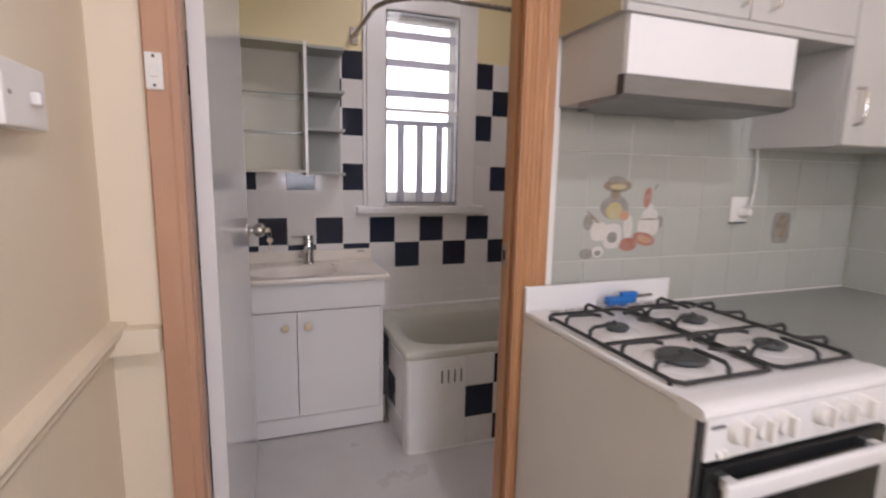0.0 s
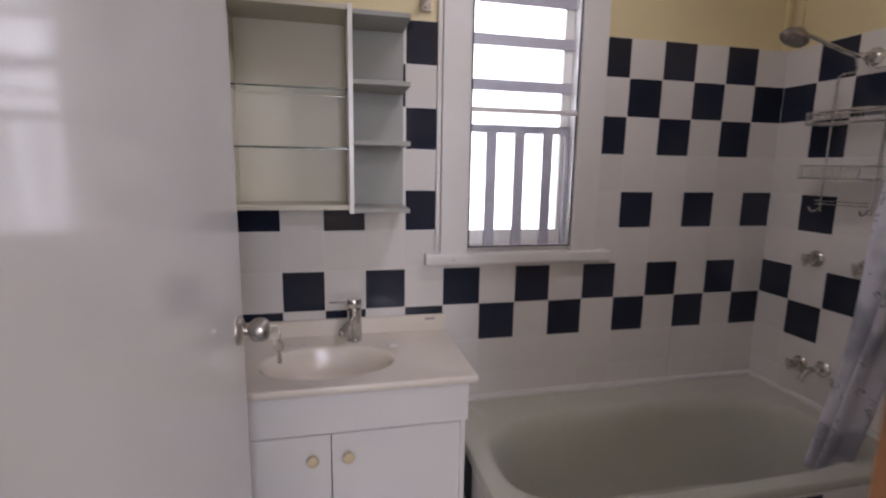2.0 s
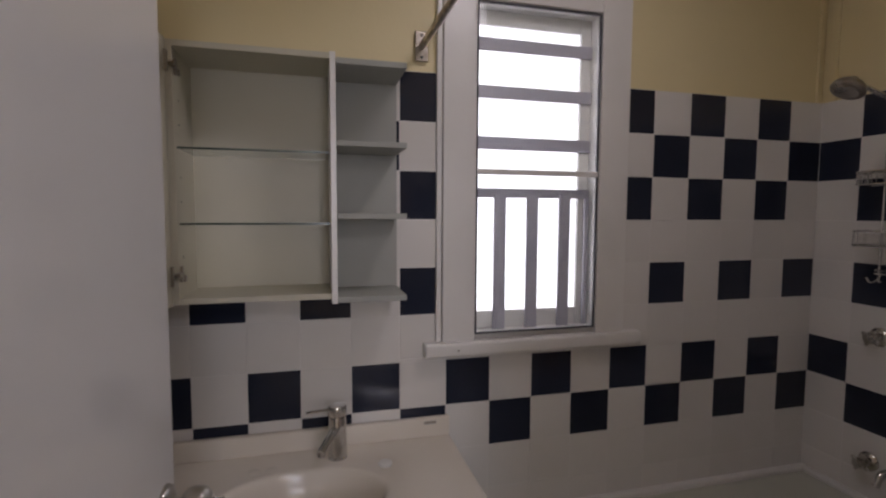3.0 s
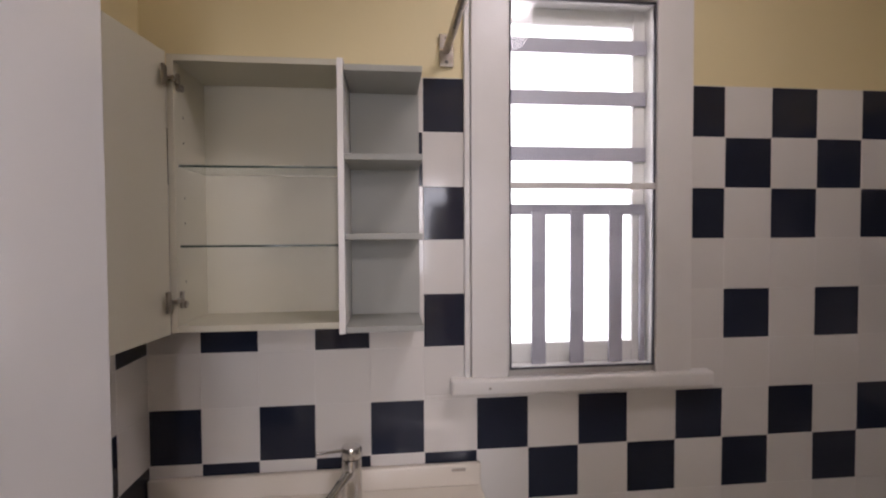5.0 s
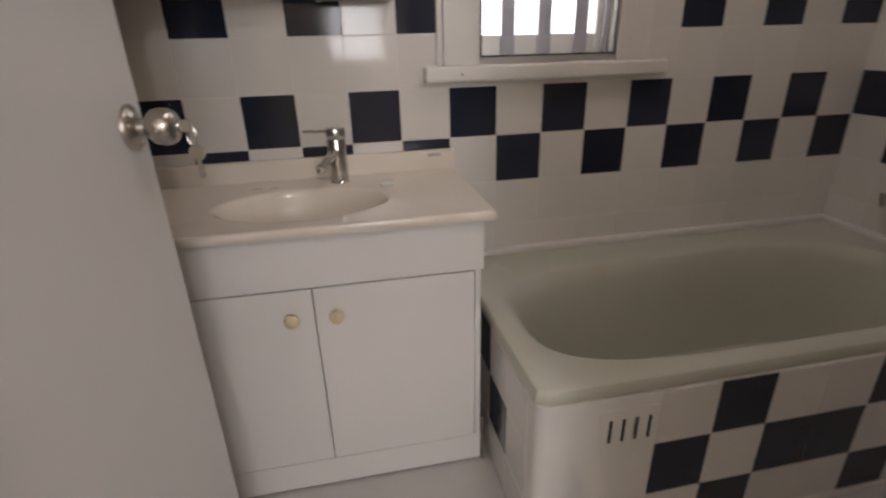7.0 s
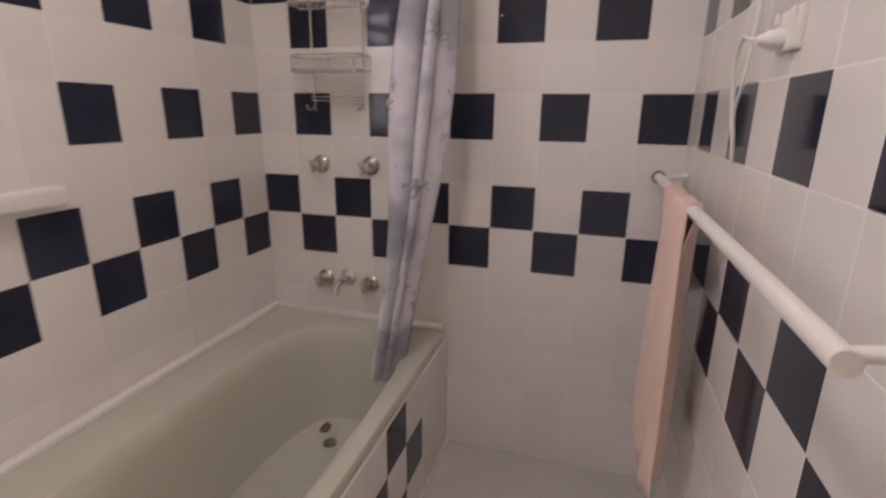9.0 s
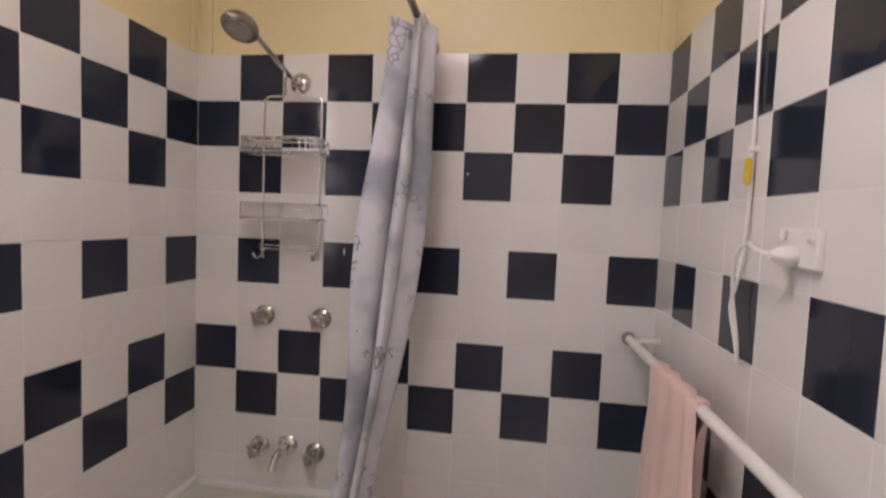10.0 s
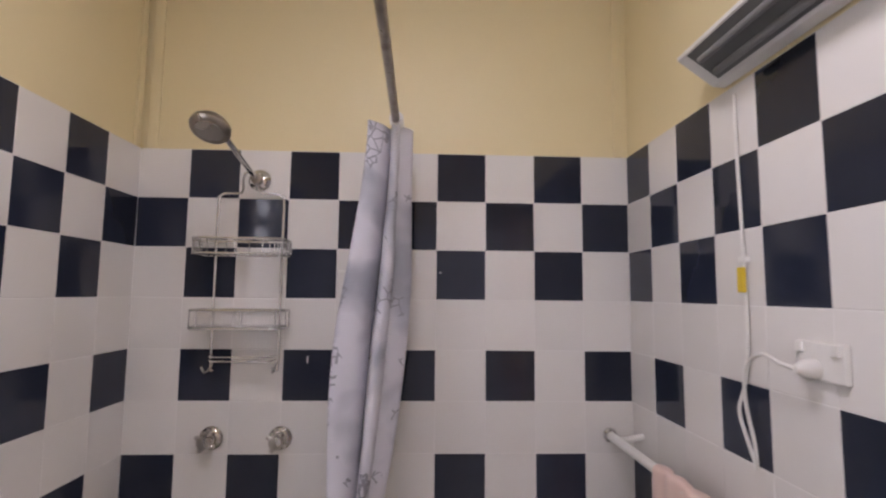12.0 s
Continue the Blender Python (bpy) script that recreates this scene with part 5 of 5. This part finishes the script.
# ---- tiles ----


def tile_mesh(w, h, mat, cache={}):
    key = (round(w, 4), round(h, 4), mat.name)
    if key not in cache:
        bm = bmesh.new()
        r = []
        for ins, z in ((0.0, -0.003), (0.0, -0.0006), (0.0012, 0.0)):
            r.append([bm.verts.new((sx * (w / 2 - ins), sy * (h / 2 - ins), z)) for sx, sy in ((-1, -1), (1, -1), (1, 1), (-1, 1))])
        for a, b in zip(r, r[1:]):
            for k in range(4):
                bm.faces.new((a[k], a[(k + 1) % 4], b[(k + 1) % 4], b[k]))
        bm.faces.new(r[-1])
        bm.faces.new(r[0][::-1])
        cache[key] = mesh_of("tile", bm, mat)
    return cache[key]


rnd_tile = random.Random(11)


def lay_tile(parent, origin, u, nrm, a0, a1, z0, z1, mat, joint=0.0016):
    """One tile between a0 and a1 along u from origin, z0 to z1 up; slightly uneven."""
    w, h = a1 - a0 - joint, z1 - z0 - joint
    if w < 0.006 or h < 0.006:
        return None
    ob = new("tile", tile_mesh(w, h, mat))
    u, nrm = Vector(u), Vector(nrm)
    up = Vector((0, 0, 1))
    right = up.cross(nrm)
    c = Vector(origin) + u * ((a0 + a1) / 2) + up * ((z0 + z1) / 2) + nrm * rnd_tile.uniform(-0.0003, 0.0003)
    m = Matrix((right, up, nrm)).transposed().to_4x4()
    m.translation = c
    m = m @ pose(0, 0, 0, rnd_tile.uniform(-0.14, 0.14), rnd_tile.uniform(-0.14, 0.14), rnd_tile.uniform(-0.12, 0.12))
    ob.matrix_world = m
    ob.parent = parent
    return ob


def row_z(r):
    return TOP - r * T, TOP - (r - 1) * T


def tile_wall(parent, origin, u, nrm, length, rows, black, skip=None, first=0.0):
    n = math.ceil((length - 0.004) / T)
    for r in rows:
        z0, z1 = row_z(r)
        for c in range(1, n + 1):
            a0, a1 = (c - 1) * T, min(c * T, length)
            mat = BLACK_TILE if black(r, c) else WHITE_TILE
            for b0, b1, y0, y1 in (skip(a0, a1, z0, z1) if skip else ((a0, a1, z0, z1),)):
                lay_tile(parent, origin, u, nrm, b0, b1, max(y0, 0.002), y1, mat)


def north_black(r, c):
    if r in (1, 3):
        return c in (2, 4, 6, 11, 13, 15)
    if r == 2:
        return c in (1, 3, 5, 12, 14, 16)
    return {5: c % 2 == 1, 7: c % 2 == 0, 8: c % 2 == 1}.get(r, False)


def north_cut(a0, a1, z0, z1):
    """Cut tiles round the window casing (distances run from the east corner)."""
    out = []
    k0, k1, kz = 0.8745, 1.54, 1.07
    if z1 <= kz + 0.003 or a1 <= k0 or a0 >= k1:
        return [(a0, a1, z0, z1)]
    if z0 < kz - 0.01:
        out.append((a0, a1, z0, kz))
    if a0 < k0 - 0.01:
        out.append((a0, k0, max(z0, kz), z1))
    if a1 > k1 + 0.01:
        out.append((k1, a1, max(z0, kz), z1))
    return out


def east_black(r, c):
    if r in (1, 3):
        return c in (2, 4, 7, 9)
    if r == 2:
        return c in (1, 3, 5, 6, 8, 10)
    return {5: c % 2 == 0, 7: c % 2 == 1, 8: c % 2 == 0}.get(r, False)


def south_black(r, c):
    return {1: c % 2 == 1, 2: c % 2 == 0, 3: c % 2 == 1, 5: c % 2 == 0, 7: c % 2 == 1, 8: c % 2 == 0}.get(r, False)


def west_black(r, c):
    return {1: c % 2 == 0, 2: c % 2 == 1, 3: c % 2 == 0, 5: c % 2 == 1, 7: c % 2 == 0, 8: c % 2 == 1}.get(r, False)


tile_wall(wall_north, (0, 0, 0), (-1, 0, 0), (0, -1, 0), -XL, range(1, 11), north_black, north_cut)
tile_wall(wall_east, (0, 0, 0), (0, -1, 0), (-1, 0, 0), -YD, range(1, 14), east_black)
tile_wall(wall_south, (0, YD, 0), (-1, 0, 0), (0, 1, 0), -JR - 0.065, range(1, 14), south_black)
tile_wall(wall_west, (XL, 0, 0), (0, -1, 0), (1, 0, 0), -YD, range(1, 14), west_black)

# bath apron: three courses on the front, and the short end
apron_black = {(1, 2), (1, 5), (2, 1), (2, 3), (2, 4), (2, 6), (3, 2), (3, 5)}
for r in (1, 2, 3):
    z0, z1 = (0.309, 0.461) if r == 1 else (0.148, 0.309) if r == 2 else (0.0, 0.148)
    for c in range(-1, 7):
        a0, a1 = 0.3115 + (c - 1) * 0.1497, 0.3115 + c * 0.1497
        if c == -1:
            a0 = 0.002
        lay_tile(apron, (0, -0.7655, 0), (-1, 0, 0), (0, -1, 0), a0, a1, max(0.013, z0), z1, BLACK_TILE if (r, c) in apron_black else WHITE_TILE)
for r in (1, 2, 3):
    z0, z1 = (0.300, 0.455) if r == 1 else (0.140, 0.300) if r == 2 else (0.002, 0.140)
    for c in range(4):
        a0, a1 = (0.56, 0.70) if c == 0 else (0.56 - c * T, 0.56 - (c - 1) * T)
        lay_tile(apron, (-1.5035, 0, 0), (0, -1, 0), (-1, 0, 0), a0, a1, z0, z1, BLACK_TILE if (r, c) in {(2, 1), (1, 2)} else WHITE_TILE)

# kitchen splash tiles in pale green, two courses of them with a faded kitchen motif
KT = 0.1465
for r in range(-1, 5):
    z0, z1 = 0.915 + r * 0.159, 0.915 + (r + 1) * 0.159
    z0 = max(z0, 0.925)
    if z1 - z0 < 0.01:
        continue
    for c in range(-1, 9):
        x0, x1 = -1.198 + (c - 0) * KT, -1.198 + (c + 1) * KT
        x0 = max(x0, -1.3085)
        x1 = min(x1, -0.002)
        lay_tile(wall_kitchen, (0, YK - 0.0035, 0), (1, 0, 0), (0, -1, 0), x0, x1, z0, z1, SPLASH_TILE, 0.003)
part("grout_bed", one((-1.3088, YK - 0.0016, 0.925), (-0.0005, YK, 1.70)), SPLASH_GROUT, wall_kitchen)


# faded printed motif of pots and vegetables on four splash tiles, and one smudged print
def tint(name, colour):
    return material(name, tuple(0.9 * c + 0.03 for c in colour), 0.25, second=(0.46, 0.45, 0.40), scale=38, amount=0.4)


PRINTS = {"brown": tint("faded_brown_print", (0.21, 0.155, 0.095)), "white": tint("faded_white_print", (0.66, 0.63, 0.58)), "red": tint("faded_red_print", (0.36, 0.11, 0.065)),
          "orange": tint("faded_orange_print", (0.48, 0.26, 0.14)), "grey": tint("faded_grey_print", (0.22, 0.21, 0.18)), "yellow": tint("faded_yellow_print", (0.48, 0.38, 0.17))}
motif = thing("printed_tile_picture", -1.033, YK - 0.0036, 1.195, "faded printed picture of pots and vegetables on tiles", "tile print")


def print_shape(x, z, rx, rz, tone, layer, power=2.0, tilt=0.0):
    bm = bmesh.new()
    pts = []
    for k in range(22):
        t = 2 * math.pi * k / 22
        c, s = math.cos(t), math.sin(t)
        f = (abs(c) ** power + abs(s) ** power) ** (-1 / power)
        a, b = rx * c * f, rz * s * f
        pts.append((x + a * math.cos(tilt) - b * math.sin(tilt), z + a * math.sin(tilt) + b * math.cos(tilt)))
    y = -0.0002 - 0.00012 * layer
    fr = [bm.verts.new((a, y, b)) for a, b in pts]
    bk = [bm.verts.new((a, 0.0004, b)) for a, b in pts]
    bm.faces.new(fr)
    for k in range(22):
        bm.faces.new((fr[k], bk[k], bk[(k + 1) % 22], fr[(k + 1) % 22]))
    part("print", bm, PRINTS[tone], motif)


POTS = ((-0.115, -0.034, 0.030, 0.028, "white", 3, 3.0), (-0.137, 0.008, 0.030, 0.004, "brown", 4, 2.0, -0.7), (-0.156, -0.007, 0.016, 0.023, "grey", 1), (-0.066, -0.049, 0.034, 0.038, "white", 5, 3.0),
        (-0.066, -0.053, 0.019, 0.017, "grey", 6), (-0.009, -0.022, 0.017, 0.038, "white", 2), (0.069, -0.019, 0.041, 0.032, "white", 3, 3.0), (0.072, 0.017, 0.030, 0.018, "white", 2), (0.074, 0.040, 0.010, 0.008, "white", 2),
        (0.069, 0.001, 0.041, 0.003, "grey", 4), (0.110, -0.010, 0.016, 0.020, "grey", 1))
FOOD = ((-0.058, 0.103, 0.052, 0.020, "brown", 1), (-0.061, 0.121, 0.032, 0.010, "grey", 2), (-0.055, 0.100, 0.030, 0.008, "yellow", 3), (-0.064, 0.076, 0.019, 0.013, "brown", 1), (-0.064, 0.038, 0.052, 0.036, "grey", 0),
        (-0.064, 0.027, 0.030, 0.027, "yellow", 2), (-0.026, 0.013, 0.018, 0.016, "orange", 3), (0.058, 0.069, 0.014, 0.032, "red", 1, 2.0, -0.15), (0.089, 0.101, 0.004, 0.011, "grey", 1, 2.0, -0.5),
        (-0.004, -0.076, 0.034, 0.021, "red", 4), (0.056, -0.061, 0.044, 0.020, "red", 5, 2.0, -0.25), (0.056, -0.062, 0.028, 0.011, "orange", 6, 2.0, -0.25), (-0.156, -0.101, 0.024, 0.016, "grey", 1),
        (-0.115, -0.096, 0.021, 0.017, "white", 2), (-0.115, -0.100, 0.012, 0.009, "grey", 3))
for args in POTS + FOOD:
    print_shape(*args)
smudge = thing("smudged_tile_print", -0.375, YK - 0.0036, 1.157, "dull brown smudged print on one splash tile", "tile print")
motif = smudge
print_shape(0.0, 0.0, 0.044, 0.055, "grey", 0, 5.0)
print_shape(0.004, 0.004, 0.026, 0.040, "brown", 1, 2.4)

east_splash = structure("splash_east", one((-0.0016, -2.2, 0.925), (0.0, YK - 0.004, 1.422)), SPLASH_GROUT, "pale green tiled strip on the end wall over the worktop", "splashback")
for r in range(4):
    z0, z1 = max(0.926, 0.915 + r * 0.159), min(1.421, 0.915 + (r + 1) * 0.159)
    for c in range(4):
        lay_tile(east_splash, (-0.0035, 0, 0), (0, -1, 0), (-1, 0, 0), 1.6045 + c * KT, 1.6045 + (c + 1) * KT, z0, z1, SPLASH_TILE, 0.003)
